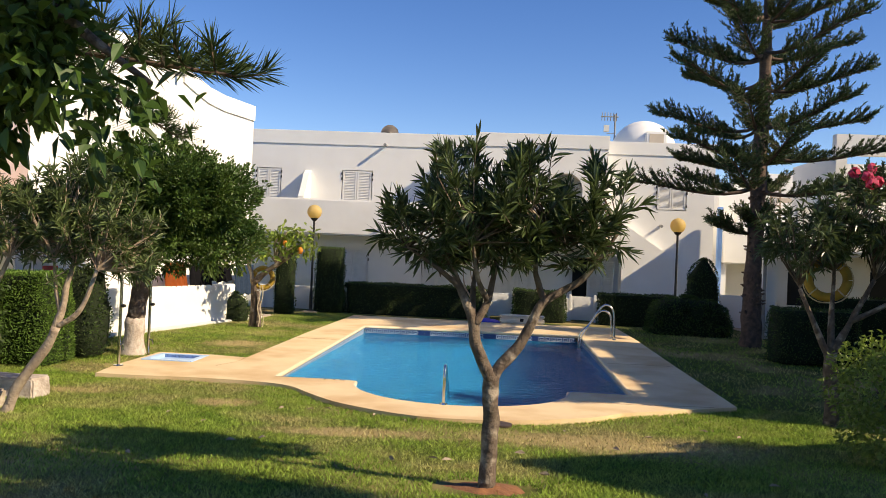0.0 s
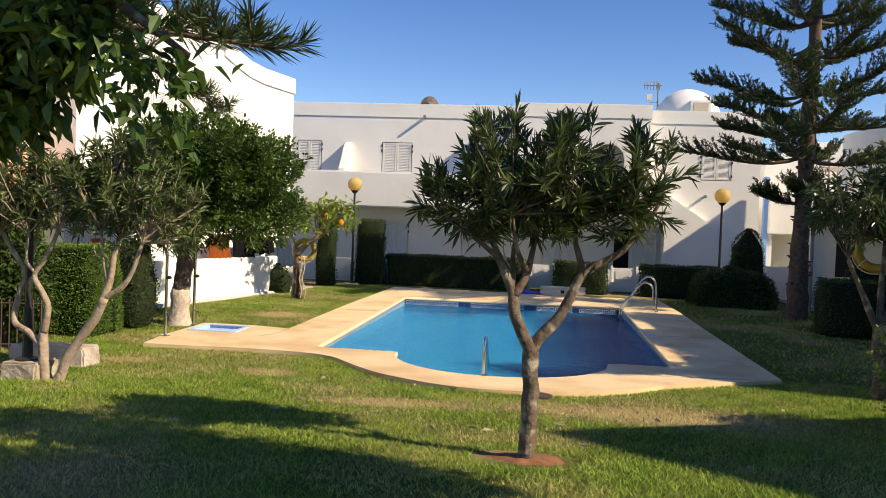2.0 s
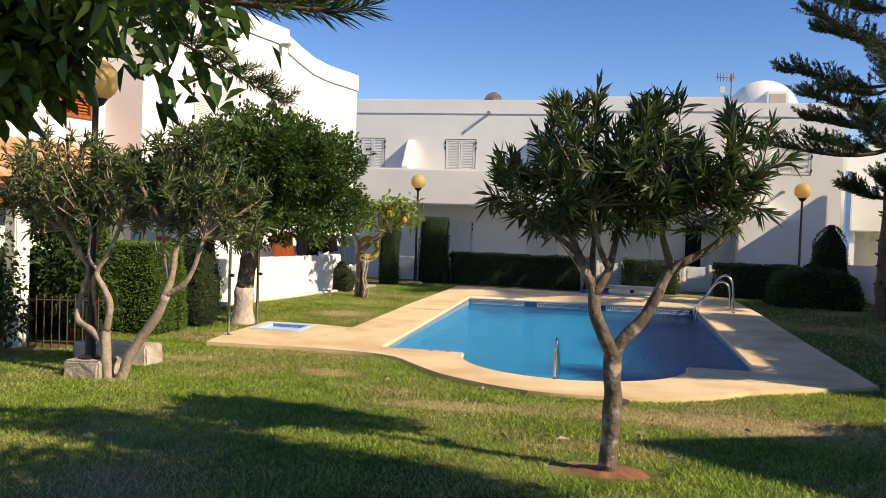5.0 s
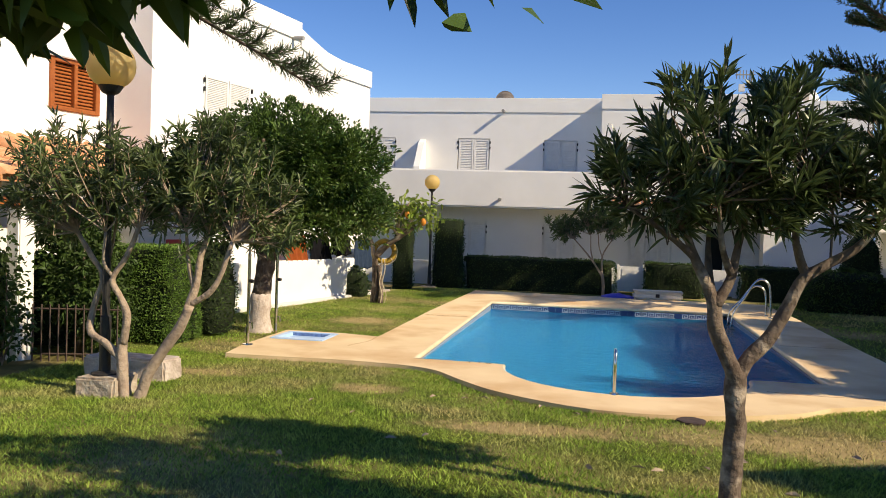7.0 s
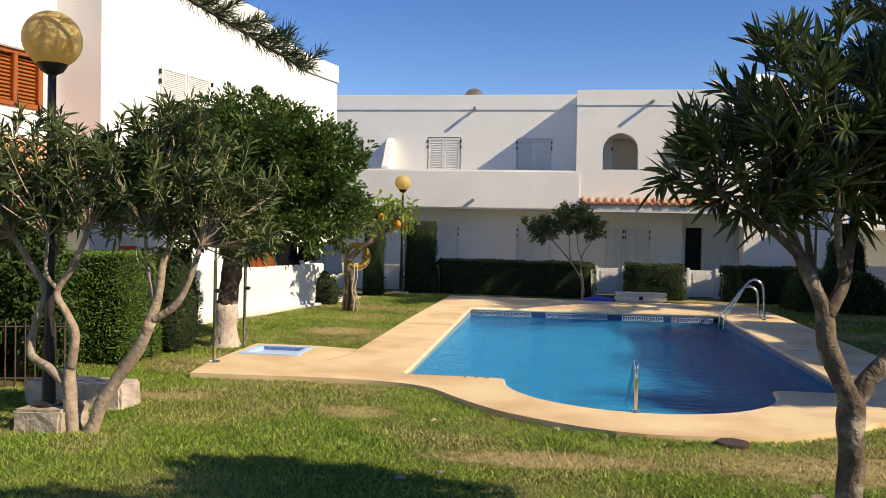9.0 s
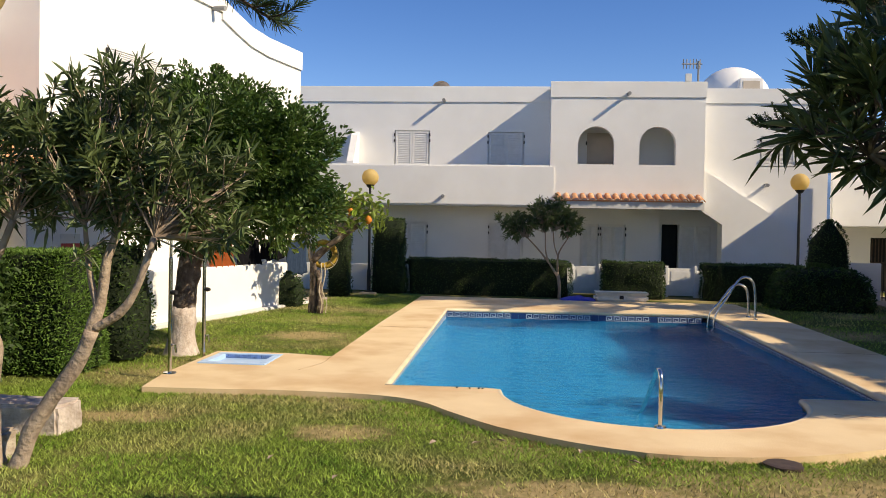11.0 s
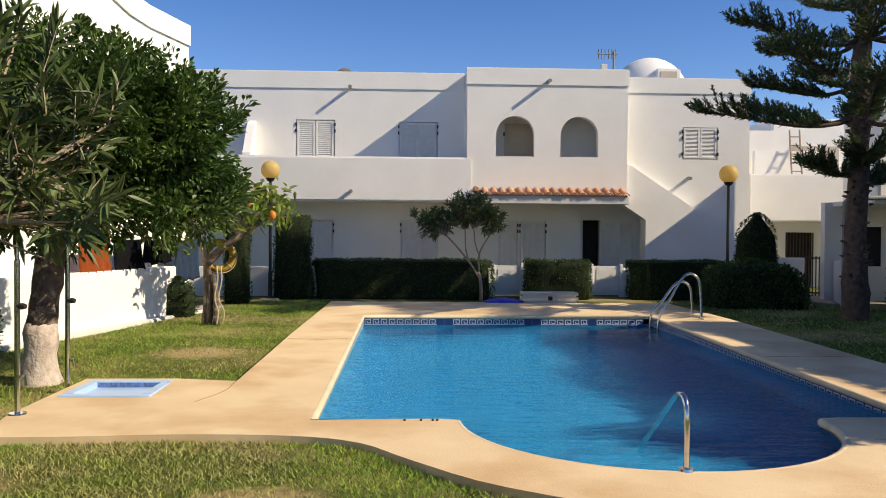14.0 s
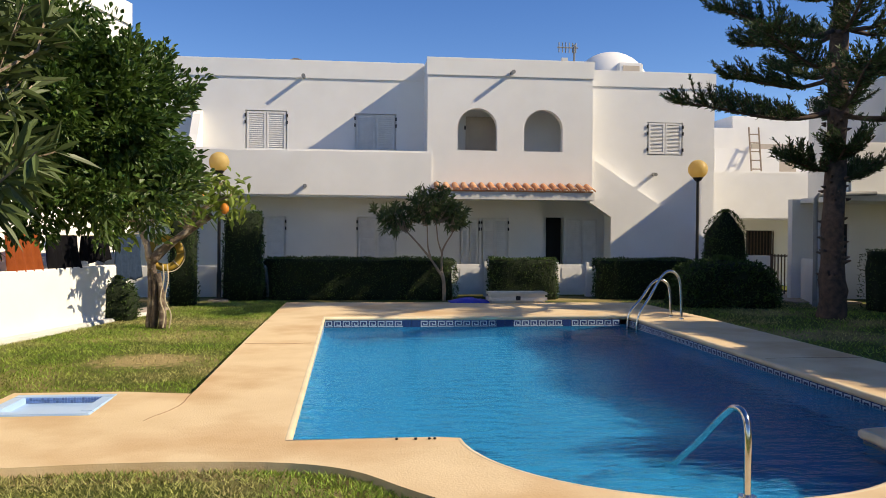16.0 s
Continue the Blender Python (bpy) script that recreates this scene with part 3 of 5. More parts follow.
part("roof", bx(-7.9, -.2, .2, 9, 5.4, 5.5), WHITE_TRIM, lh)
part("wall", wall(-16, -7.68, 0, 6.4, 1.0, 1.25, [(-9.3, -8.22, 3.70, 4.62)]), WHITE, lh)
part("wall", bx(-16, 0, 8.8, 9, 0, 5.9), WHITE, lh)
part("wall", bx(-16, -15.8, 1.25, 8.8, 0, 6.4), WHITE, lh)
part("roof", bx(-16, -7.9, 1.25, 8.8, 5.7, 5.8), WHITE_TRIM, lh)
shuttered_window(lh, -6.52, -5.10, 3.85, 4.73, -.005, n=22)
shuttered_window(lh, -3.15, -2.42, 3.85, 4.73, -.005, n=22)
spout(lh, -3.6, 6.1, 0, .3)
ow = part("window", bx(-9.26, -8.26, 1.12, 1.16, 3.74, 4.58), DARK, lh, "varnished orange timber window with open slats")
fr_ = bmesh.new()
for a in ((-9.30, -9.20, 3.70, 4.62), (-8.32, -8.22, 3.70, 4.62), (-9.20, -8.32, 3.70, 3.78), (-9.20, -8.32, 4.54, 4.62), (-8.80, -8.72, 3.78, 4.54)):
    box(fr_, a[0], a[1], .96, 1.08, a[2], a[3], .008)
part("frame", fr_, WOOD, ow)
sl_me = bpy.data.meshes.new("slat")
_s = bx(0, .40, -.012, .012, -.004, .045, .003)
bmesh.ops.rotate(_s, verts=_s.verts, matrix=Matrix.Rotation(radians(-35), 3, 'X'))
_s.to_mesh(sl_me); _s.free(); sl_me.materials.append(WOOD)
for k in range(12):
    for x in (-9.20, -8.72):
        shared("slat", sl_me, ow, pose(x, 1.04, 3.80 + k * .062))
part("lintel", bx(-9.42, -8.10, .90, 1.0, 4.62, 4.72, .015), WHITE, ow)
# tiled porch roof: a shallow stretch along the wall and a deeper one over the near terrace
def roof_run(x0, x1, ye, ze, yw, zw):
    porch = part("tiled_roof", prism_x([(ye, ze - .10), (yw, zw - .10), (yw, zw), (ye, ze)], x0, x1), TERRA, lh, "terracotta-tiled porch roof")
    pt = bmesh.new()
    A, B = [], []
    for q, (yy, zz) in enumerate(((ye - .1, ze - .02), (yw, zw))):
        for a in range(9):
            t = math.pi * a / 8
            (A if q == 0 else B).append(pt.verts.new((.10 * math.cos(t), yy, zz + .09 * math.sin(t))))
    for i in range(8):
        pt.faces.new((A[i], A[i + 1], B[i + 1], B[i]))
    pt.faces.new(A)
    bmesh.ops.recalc_face_normals(pt, faces=pt.faces)
    me = bpy.data.meshes.new("porch_tile")
    pt.to_mesh(me)
    pt.free()
    me.materials.append(TERRA)
    me.shade_smooth()
    for i in range(int((x1 - x0) / .23)):
        shared("roof_tile", me, porch, pose(x0 + .12 + i * .23, 0, random.uniform(-.01, .01)))
    return porch


roof_run(-10.66, -8.0, -.32, 2.64, 1.0, 3.12)
deep = roof_run(-16.0, -10.7, -2.2, 2.36, 1.0, 2.95)
part("beam", bx(-15.9, -10.8, -2.02, -1.86, 1.96, 2.09, .01), WOOD, deep, "varnished timber beam")
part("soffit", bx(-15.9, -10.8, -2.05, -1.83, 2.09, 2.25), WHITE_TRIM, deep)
part("pillar", bx(-8.33, -8.07, -.2, .06, 0, 2.55, .02), WHITE, lh)
for x in (-12.06, -15.2):
    part("pillar", bx(x - .12, x + .12, -2.06, -1.82, -.1, 1.96, .02), WHITE, lh)
shade_wall = part("terrace_screen", bx(-15.0, -12.2, -1.7, -1.6, -.1, 1.95, .01), WHITE, lh)
scr = bmesh.new()
louvre(scr, -13.6, -12.25, .1, 1.9, -1.72, 34)
part("shutter", scr, SHUT, shade_wall, "white louvred terrace shutter")
part("terrace_wall", bx(-7.2, -1.3, -.46, -.30, -.1, .98, .02), WHITE, lh)
part("plinth", bx(-7.6, -.1, -.62, -.46, -.1, .06, .02), WHITE_TRIM, lh)
part("doorstep", bx(-.5, .5, -.55, -.1, -.05, .07, .01), PAVE, lh)

# ---- houses at the right ----
rh = thing("house", "cream-white house with terrace parapet and barred door", "house", (0, 1.5, 0))
part("wall", wall(7.6, 15, 0, 2.4, 31.2, 31.4, [(9.45, 10.35, .05, 1.78)]), WHITE, rh)
part("terrace_parapet", bx(7.75, 15, 30.0, 30.2, 2.1, 3.55, .04), WHITE, rh)
part("wall", bx(7.75, 7.95, 30.2, 36, 0, 3.55), WHITE, rh)
part("jamb", bx(7.60, 7.75, 30.1, 30.3, 0, 4.1), BLUEW, rh, "light blue painted edge")
part("balcony_floor", bx(7.95, 15, 30.2, 33.2, 2.1, 2.4), WHITE, rh)
part("wall", bx(8.3, 9.9, 33.0, 36, 2.4, 5.25, .03), WHITE, rh)
part("wall", bx(9.9, 15, 33.2, 36, 2.4, 5.7, .03), WHITE, rh)
part("wall", bx(8.9, 11.2, 32.4, 32.55, 2.4, 4.5, .03), WHITE, rh)
part("panel", bx(10.6, 12.2, 33.14, 33.2, 2.5, 4.75), INNER, rh)
part("wall", bx(7.2, 8.3, 34.5, 35.5, 0, 4.6), BLUEW, rh)
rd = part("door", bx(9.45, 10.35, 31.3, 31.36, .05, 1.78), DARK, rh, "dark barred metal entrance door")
for i in range(9):
    part("bar", bx(9.48 + i * .105, 9.505 + i * .105, 31.16, 31.19, .08, 1.76), IRON, rd)
part("rail", bx(9.45, 10.35, 31.155, 31.195, .95, 1.0), IRON, rd)
part("window", bx(7.78, 7.80, 31, 31.6, .9, 1.9), DARK, rh)
gw2 = thing("garden_wall", "low white garden wall beside the iron gate", "wall", (0, 0, 0))
part("wall_section", bx(6.95, 8.0, 28.5, 28.66, 0, 1.08, .02), WHITE, gw2)
part("wall_section", bx(8.78, 12.0, 28.5, 28.66, 0, 1.08, .02), WHITE, gw2)
ig = thing("iron_gate", "brown iron bar gate, closed", "gate", (0, 0, 0))
for i in range(8):
    part("bar", bx(8.05 + i * .092, 8.075 + i * .092, 28.56, 28.585, .05, 1.12), IRON, ig)
for z in (.12, 1.05):
    part("rail", bx(8.02, 8.76, 28.555, 28.59, z, z + .04), IRON, ig)
rb = thing("house", "white house with first-floor balcony and open ground floor", "house", (0, 0, 0))
part("wall", bx(7.36, 7.62, 25.3, 25.46, 0, 1.9, .02), WHITE, rb)
lw = bx(-.08, .08, 0, 3.38, 0, 1.05, .02)
bmesh.ops.transform(lw, matrix=pose(7.48, 25.47, 0, 0, 0, -22), verts=lw.verts)
part("wall", lw, WHITE, rb)
part("wall", wall(7.9, 17, 0, 2.5, 27.3, 27.5, [(8.6, 9.4, .9, 1.9), (11.0, 12.0, 0.05, 2.0)]), WHITE, rb)
part("balcony_parapet", bx(8.1, 17, 25.3, 25.46, 2.5, 3.7, .04), WHITE, rb)
part("balcony_floor", bx(8.1, 17, 25.46, 27.5, 2.4, 2.52), WHITE, rb)
part("wall", wall(9.3, 17, 2.52, 5.23, 27.3, 27.5, [(10.0, 11.2, 2.7, 4.7)]), WHITE, rb)
part("wall", bx(9.1, 9.3, 25.46, 28.66, 2.52, 5.23), WHITE, rb)
part("beam", bx(9.1, 17, 25.3, 25.6, 5.23, 5.8), WHITE, rb)
part("pillar", bx(9.1, 9.4, 25.31, 25.46, 3.7, 5.23), WHITE, rb)
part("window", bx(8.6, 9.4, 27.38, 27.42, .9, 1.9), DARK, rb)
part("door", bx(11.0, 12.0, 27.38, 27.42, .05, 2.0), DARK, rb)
part("door", bx(10.0, 11.2, 27.38, 27.42, 2.7, 4.7), INNER, rb)
dp = bmesh.new()
tube(dp, [(7.28, 25.25, .02), (7.28, 25.25, 2.42), (7.34, 25.25, 2.5), (8.7, 25.25, 2.56)], .05, 10)
part("drainpipe", dp, GREYP, rb, "pale drainpipe")
# unseen blocks added so that their shade falls over the lawn, off to the side
sr = thing("house", "unseen white blocks added to shade the lawn and deck", "house", (0, 0, 0))
# lower blocks let sun patches through onto the deck
for y0, y1, zt in ((10.7, 12.7, 6.0), (12.7, 13.1, 4.9), (13.1, 18.7, 6.0), (18.7, 20.6, 5.1), (20.6, 23.6, 6.0)):
    part("wall", bx(10.2, 16, y0, y1, 0, zt), WHITE, sr)
# unseen wedge, shaped to cast the pointed shadow on the near lawn
cn = bmesh.new()
foot = [(8.0, 7.04), (13.15, 2.3), (14.2, 10.14)]
lo_ = [cn.verts.new((x, y, 0)) for x, y in foot]
up_ = [cn.verts.new((x, y, 6.0)) for x, y in foot]
cn.faces.new(lo_[::-1]); cn.faces.new(up_)
for i in range(3):
    cn.faces.new((lo_[i], lo_[(i + 1) % 3], up_[(i + 1) % 3], up_[i]))
part("corner_shade_block", cn, WHITE, sr)
path = tagged(part("path", bx(7.3, 8.9, 26.0, 31.2, -.05, .06), PAVE), "sunlit paved path to the iron gate", "path", kind="structure")


# ---- plants ----
rng = np.random.default_rng(7)


def unit(v):
    return v / np.maximum(np.linalg.norm(v, axis=-1, keepdims=True), 1e-9)


def leaf_mesh(P, D, L, W, droop=0.12, fold=0.25):
    """Folded lance-shaped leaves at points P along directions D."""
    n = len(P)
    D = unit(D)
    S = unit(np.cross(D, unit(rng.normal(size=(n, 3)) + np.array([0, 0, 1.2]))))
    N = np.cross(S, D)
    L, W = np.broadcast_to(L, n)[:, None], np.broadcast_to(W, n)[:, None]
    down = np.array([0, 0, -1.0])
    V = np.empty((n, 6, 3))
    V[:, 0] = P
    V[:, 1] = P + D * L * .38 + S * W * .5 + N * W * fold
    V[:, 2] = P + D * L * .72 + S * W * .36 + N * W * fold * .6 + down * L * droop * .4
    V[:, 3] = P + D * L + down * L * droop
    V[:, 4] = P + D * L * .72 - S * W * .36 + N * W * fold * .6 + down * L * droop * .4
    V[:, 5] = P + D * L * .38 - S * W * .5 + N * W * fold
    b = np.arange(n)[:, None] * 6
    F = np.concatenate([b + np.array([[0, 1, 2, 3]]), b + np.array([[0, 3, 4, 5]])])
    return V.reshape(-1, 3), F


def sample_lobes(lobes, n, shell=0.55):
    """Points in a union of uneven ellipsoids, more of them near the surface."""
    vol = np.array([l[3] * l[4] * l[5] for l in lobes])
    pick = rng.choice(len(lobes), n, p=vol / vol.sum())
    A = np.array(lobes)[pick]
    d = unit(rng.normal(size=(n, 3)))
    r = shell + (1 - shell) * rng.random(n) ** .6
    bump = np.array([1 + .22 * noise.noise((q[0] * 2.2 + i, q[1] * 2.2, q[2] * 2.2)) for q, i in zip(d, pick * 7.3)])
    P = A[:, :3] + d * A[:, 3:6] * (r * bump)[:, None]
    return P, unit(d / A[:, 3:6])


def twig_mesh(A, B, r0=.006, r1=.003):
    """Thin three-sided twigs from A to B."""
    n = len(A)
    D = unit(B - A)
    S = unit(np.cross(D, np.array([.3, .5, .8])))
    T = np.cross(D, S)
    V = np.empty((n, 6, 3))
    for k in range(3):
        a = 2 * math.pi * k / 3
        o = S * math.cos(a) + T * math.sin(a)
        V[:, k], V[:, 3 + k] = A + o * r0, B + o * r1
    b = np.arange(n)[:, None] * 6
    F = np.concatenate([b + np.array([[k, (k + 1) % 3, 3 + (k + 1) % 3, 3 + k]]) for k in range(3)])
    return V.reshape(-1, 3), F


def limb(parent, pts, r0, r1, material, name="branch", wob=.35, seg=9, n=5):
    sp = smooth_path(pts, n)
    rad = [r0 + (r1 - r0) * i / (len(sp) - 1) for i in range(len(sp))]
    return part(name, tube(bmesh.new(), sp, rad, seg, wob), material, parent, smooth=True)


def whorl_tree(t, limbs, lobes, tips, per, ln, wd, bark, leafm, spread=.9, shell=.5, up=.5, ow=(.35, 1.1), droop=.14):
    """limbs: first is the trunk; tips carry whorls of long leaves."""
    ends = []
    for i, (pts, a, b) in enumerate(limbs):
        limb(t, pts, a, b, bark, "trunk" if i == 0 else "branch")
        ends += [np.array(p) for p in pts[-2:]] if i else []
    ends = np.array(ends)
    P, O = sample_lobes(lobes, tips, shell)
    O = unit(O + np.array([0, 0, up]) + rng.normal(size=O.shape) * .25)
    near = ends[np.argmin(((P[:, None] - ends[None]) ** 2).sum(-1), axis=1)]
    mid = P - O * .22
    v1, f1 = twig_mesh(near, mid, .008, .005)
    v2, f2 = twig_mesh(mid, P, .005, .003)
    mesh_np("twig_mass", np.concatenate([v1, v2]), np.concatenate([f1, f2 + len(v1)]), bark, t)
    n = tips * per
    base = np.repeat(P, per, 0) - np.repeat(O, per, 0) * (rng.random(n) * .20)[:, None]
    side = unit(rng.normal(size=(n, 3)))
    D = unit(np.repeat(O, per, 0) * rng.uniform(*ow, n)[:, None] + side * spread)
    v, f = leaf_mesh(base, D, rng.uniform(ln * .65, ln * 1.15, n), wd * rng.uniform(.8, 1.2, n), droop)
    mesh_np("crown", v, f, leafm, t)
    return P, O


def blossoms(t, pts):
    for p in pts:
        bm = bmesh.new()
        for k in range(14):
            d = Vector(unit(rng.normal(size=3)))
            c = Vector(p) + d * .06
            s = d.orthogonal().normalized() * .045
            u = d.cross(s)
            vs = [bm.verts.new(c + s * math.cos(a) + u * math.sin(a) + d * (.012 if j % 2 else -.01)) for j, a in enumerate([2 * math.pi * q / 5 for q in range(5)])]
            bm.faces.new(vs)
        part("blossom", bm, PINK, t, "bright pink flower cluster")


# young oleander on the lawn
t = thing("oleander_tree", "small oleander tree with forked grey trunk on the lawn", "tree", (0, 0, 0))
whorl_tree(t, [([(-.07, 8.6, .05), (-.055, 8.6, .35), (-.05, 8.58, .65), (-.06, 8.55, .88), (-.055, 8.54, 1.06)], .074, .060),
               ([(-.055, 8.54, 1.02), (-.13, 8.52, 1.16), (-.20, 8.5, 1.32), (-.22, 8.5, 1.47), (-.28, 8.5, 1.62), (-.36, 8.5, 1.80), (-.48, 8.5, 2.08)], .058, .022),
               ([(-.05, 8.55, 1.02), (.02, 8.58, 1.14), (.13, 8.6, 1.26), (.22, 8.62, 1.42), (.30, 8.63, 1.60), (.36, 8.64, 1.68)], .055, .036),
               ([(.34, 8.64, 1.66), (.47, 8.66, 1.74), (.63, 8.68, 1.84), (.78, 8.68, 2.02), (.92, 8.68, 2.25)], .034, .014),
               ([(.34, 8.64, 1.66), (.29, 8.62, 1.80), (.26, 8.58, 1.95), (.34, 8.56, 2.25)], .030, .014),
               ([(-.21, 8.5, 1.46), (-.12, 8.54, 1.62), (-.08, 8.58, 1.80), (.0, 8.62, 2.2)], .036, .016),
               ([(-.33, 8.5, 1.74), (-.50, 8.44, 1.88), (-.76, 8.40, 2.05)], .024, .012),
               ([(-.22, 8.5, 1.50), (-.24, 8.68, 1.72), (-.22, 8.86, 2.0)], .028, .012),
               ([(-.11, 8.55, 1.64), (-.20, 8.40, 1.84), (-.24, 8.30, 2.1)], .024, .012)],
           [(-.62, 8.5, 2.22, .46, .50, .36), (-.30, 8.55, 2.50, .56, .58, .50), (.14, 8.6, 2.46, .46, .55, .54), (-.10, 8.6, 2.20, .55, .5, .30),
            (.72, 8.64, 2.42, .42, .42, .50), (.48, 8.62, 2.22, .30, .35, .30)],
           290, 24, .165, .0225, BARK, OLE, shell=.42, up=.85, spread=.72, ow=(.5, 1.3), droop=.07)
ringb = bmesh.new()
bmesh.ops.create_circle(ringb, cap_ends=True, cap_tris=True, segments=40, radius=.36)
bmesh.ops.subdivide_edges(ringb, edges=ringb.edges, cuts=3, use_grid_fill=True)
for v in ringb.verts:
    d = math.hypot(v.co.x, v.co.y)
    v.co = Vector((v.co.x * (1 + .25 * noise.noise(v.co * 4)) - .06, v.co.y * .62 + 8.6, .112 + .05 * math.cos(min(d / .42, 1) * 1.57) * (1 + .5 * noise.noise(v.co * 9))))
tagged(part("soil_patch", ringb, SOIL, smooth=True), "bare red earth ring round the young tree", "soil", kind="structure")

# twisted oleanders beside the near lamp
ox, oy = -5.6, 10.75
t = thing("oleander_shrub", "multi-stemmed oleander with twisted pale stems by the lamp", "shrub", (0, 0, 0))


def o(dx, z, dy=0.0):
    return (ox + dx, oy + dy, .02 + z)


whorl_tree(t, [([o(0, -.05), o(-.04, .2), o(-.06, .45), o(-.05, .62)], .065, .045),
               ([o(-.08, .42), o(-.24, .56), o(-.45, .66, .05), o(-.46, .9, .1), o(-.36, 1.22, .1), o(-.5, 1.45, .1), o(-.66, 1.68, .1)], .042, .024),
               ([o(-.05, .55), o(.02, .85, -.05), o(-.06, 1.05, -.05), o(-.15, 1.22, -.05), o(.0, 1.45, -.05), o(.13, 1.75, -.05)], .04, .022),
               ([o(-.37, 1.2, .1), o(-.3, 1.5, .15), o(-.25, 1.8, .15)], .022, .012),
               ([o(-.14, 1.24, -.05), o(-.22, 1.4, -.1), o(-.2, 1.7, -.1)], .02, .012)],
           [(-6.25, 10.8, 2.32, .75, .6, .58), (-5.65, 10.7, 2.2, .6, .55, .5), (-6.7, 11.0, 2.05, .5, .5, .5)],
           210, 20, .16, .024, BARKL, OLEB, shell=.3, up=.9, droop=.06)
t = thing("oleander_shrub", "leaning oleander with grey-olive foliage beside the lamp block", "shrub", (0, 0, 0))
whorl_tree(t, [([o(.12, -.05), o(.22, .22), o(.38, .5), o(.56, .74), o(.68, 1.0)], .06, .05),
               ([o(.66, .97), o(.74, 1.2), o(.78, 1.45), o(.86, 1.7)], .045, .028),
               ([o(.68, 1.0), o(.88, 1.12), o(1.0, 1.3), o(1.12, 1.65)], .035, .022),
               ([o(.72, 1.15), o(.66, 1.4), o(.62, 1.75)], .026, .014)],
           [(-4.75, 10.9, 2.15, .82, .6, .55), (-4.2, 11.0, 1.98, .5, .5, .42), (-5.1, 11.0, 2.35, .6, .5, .45), (-4.85, 10.95, 2.6, .5, .4, .42)],
           340, 20, .15, .024, BARKL, OLEB, shell=.3, up=.8, droop=.08)

# small oleander by the far hedge
t = thing("oleander_tree", "small open-branched oleander in front of the hedge", "tree", (0, 0, 0))
whorl_tree(t, [([(-.80, 27.0, 0), (-.81, 26.95, .45), (-.86, 26.95, .72)], .045, .035),
               ([(-.82, 26.95, .55), (-1.06, 26.95, .92), (-1.32, 26.95, 1.25), (-1.66, 26.95, 1.62)], .035, .016),
               ([(-1.1, 26.95, .96), (-1.18, 27, 1.3), (-1.2, 27, 1.75)], .025, .012),
               ([(-.86, 26.95, .72), (-.84, 26.95, 1.2), (-.62, 26.95, 1.6)], .028, .014),
               ([(-.84, 26.95, 1.1), (-.95, 26.9, 1.4), (-1.0, 26.9, 1.8)], .02, .012)],
           [(-1.95, 27.0, 1.98, .62, .5, .42), (-1.15, 27.0, 2.28, .66, .5, .52), (-.62, 27.0, 2.02, .50, .45, .46)],
           210, 18, .17, .034, BARKL, OLEB, shell=.3)

# flowering oleander at the right
t = thing("oleander_tree", "dark oleander tree with pink flowers", "tree", (0, 0, 0))
P, O = whorl_tree(t, [([(4.3, 12.9, 0), (4.3, 12.9, .5), (4.25, 12.9, .95)], .10, .08),
               ([(4.25, 12.9, .85), (4.05, 12.9, 1.3), (3.85, 12.9, 1.75)], .05, .025),
               ([(4.27, 12.9, .9), (4.5, 12.9, 1.35), (4.8, 12.95, 1.9)], .055, .025),
               ([(4.27, 12.9, .95), (4.3, 13, 1.4), (4.35, 13.1, 2.0)], .05, .02),
               ([(4.5, 12.9, 1.35), (4.9, 12.8, 1.6), (5.4, 12.8, 1.95)], .04, .02)],
           [(3.95, 12.9, 2.45, .72, .7, .55), (4.8, 13.0, 2.75, .85, .8, .66), (5.5, 13.0, 2.55, .75, .7, .6)],
           330, 20, .16, .028, BARK, OLE, shell=.35)
for i in np.argsort(P[:, 1] - P[:, 2] * 1.2)[:11]:
    blossoms(t, [P[i]])


def bush_tree(t, lobes, n, ln, wd, leafm, shell=.6, droop=.2, name="crown"):
    P, O = sample_lobes(lobes, n, shell)
    D = unit(O * .6 + rng.normal(size=O.shape) * .8 + np.array([0, 0, .15]))
    v, f = leaf_mesh(P, D, rng.uniform(ln * .6, ln * 1.3, n), wd * rng.uniform(.7, 1.3, n), droop)
    return mesh_np(name, v, f, leafm, t)


def clump_tree(t, lobes, clumps, per, rad, ln, wd, leafm, shell=.78):
    """Leaves in tufts at the ends of shoots, with dark hollows between the tufts."""
    Q, O = sample_lobes(lobes, clumps, shell)
    O = unit(O + np.array([0, 0, .35]) + rng.normal(size=O.shape) * .3)
    n = clumps * per
    ax = np.repeat(O, per, 0)
    along = rng.uniform(-1, 1, n)[:, None]
    off = unit(rng.normal(size=(n, 3)))
    size = np.repeat(rng.uniform(.6, 1.35, clumps), per)[:, None] * rad
    P = np.repeat(Q, per, 0) + ax * along * size * 1.3 + off * size * rng.random((n, 1)) ** .5 * (1.15 - .7 * np.maximum(along, 0))
    D = unit(ax * .9 + off * .8 + np.array([0, 0, .1]))
    v, f = leaf_mesh(P, D, rng.uniform(ln * .65, ln * 1.25, n), wd * rng.uniform(.75, 1.25, n), .15)
    mesh_np("crown", v, f, leafm, t)


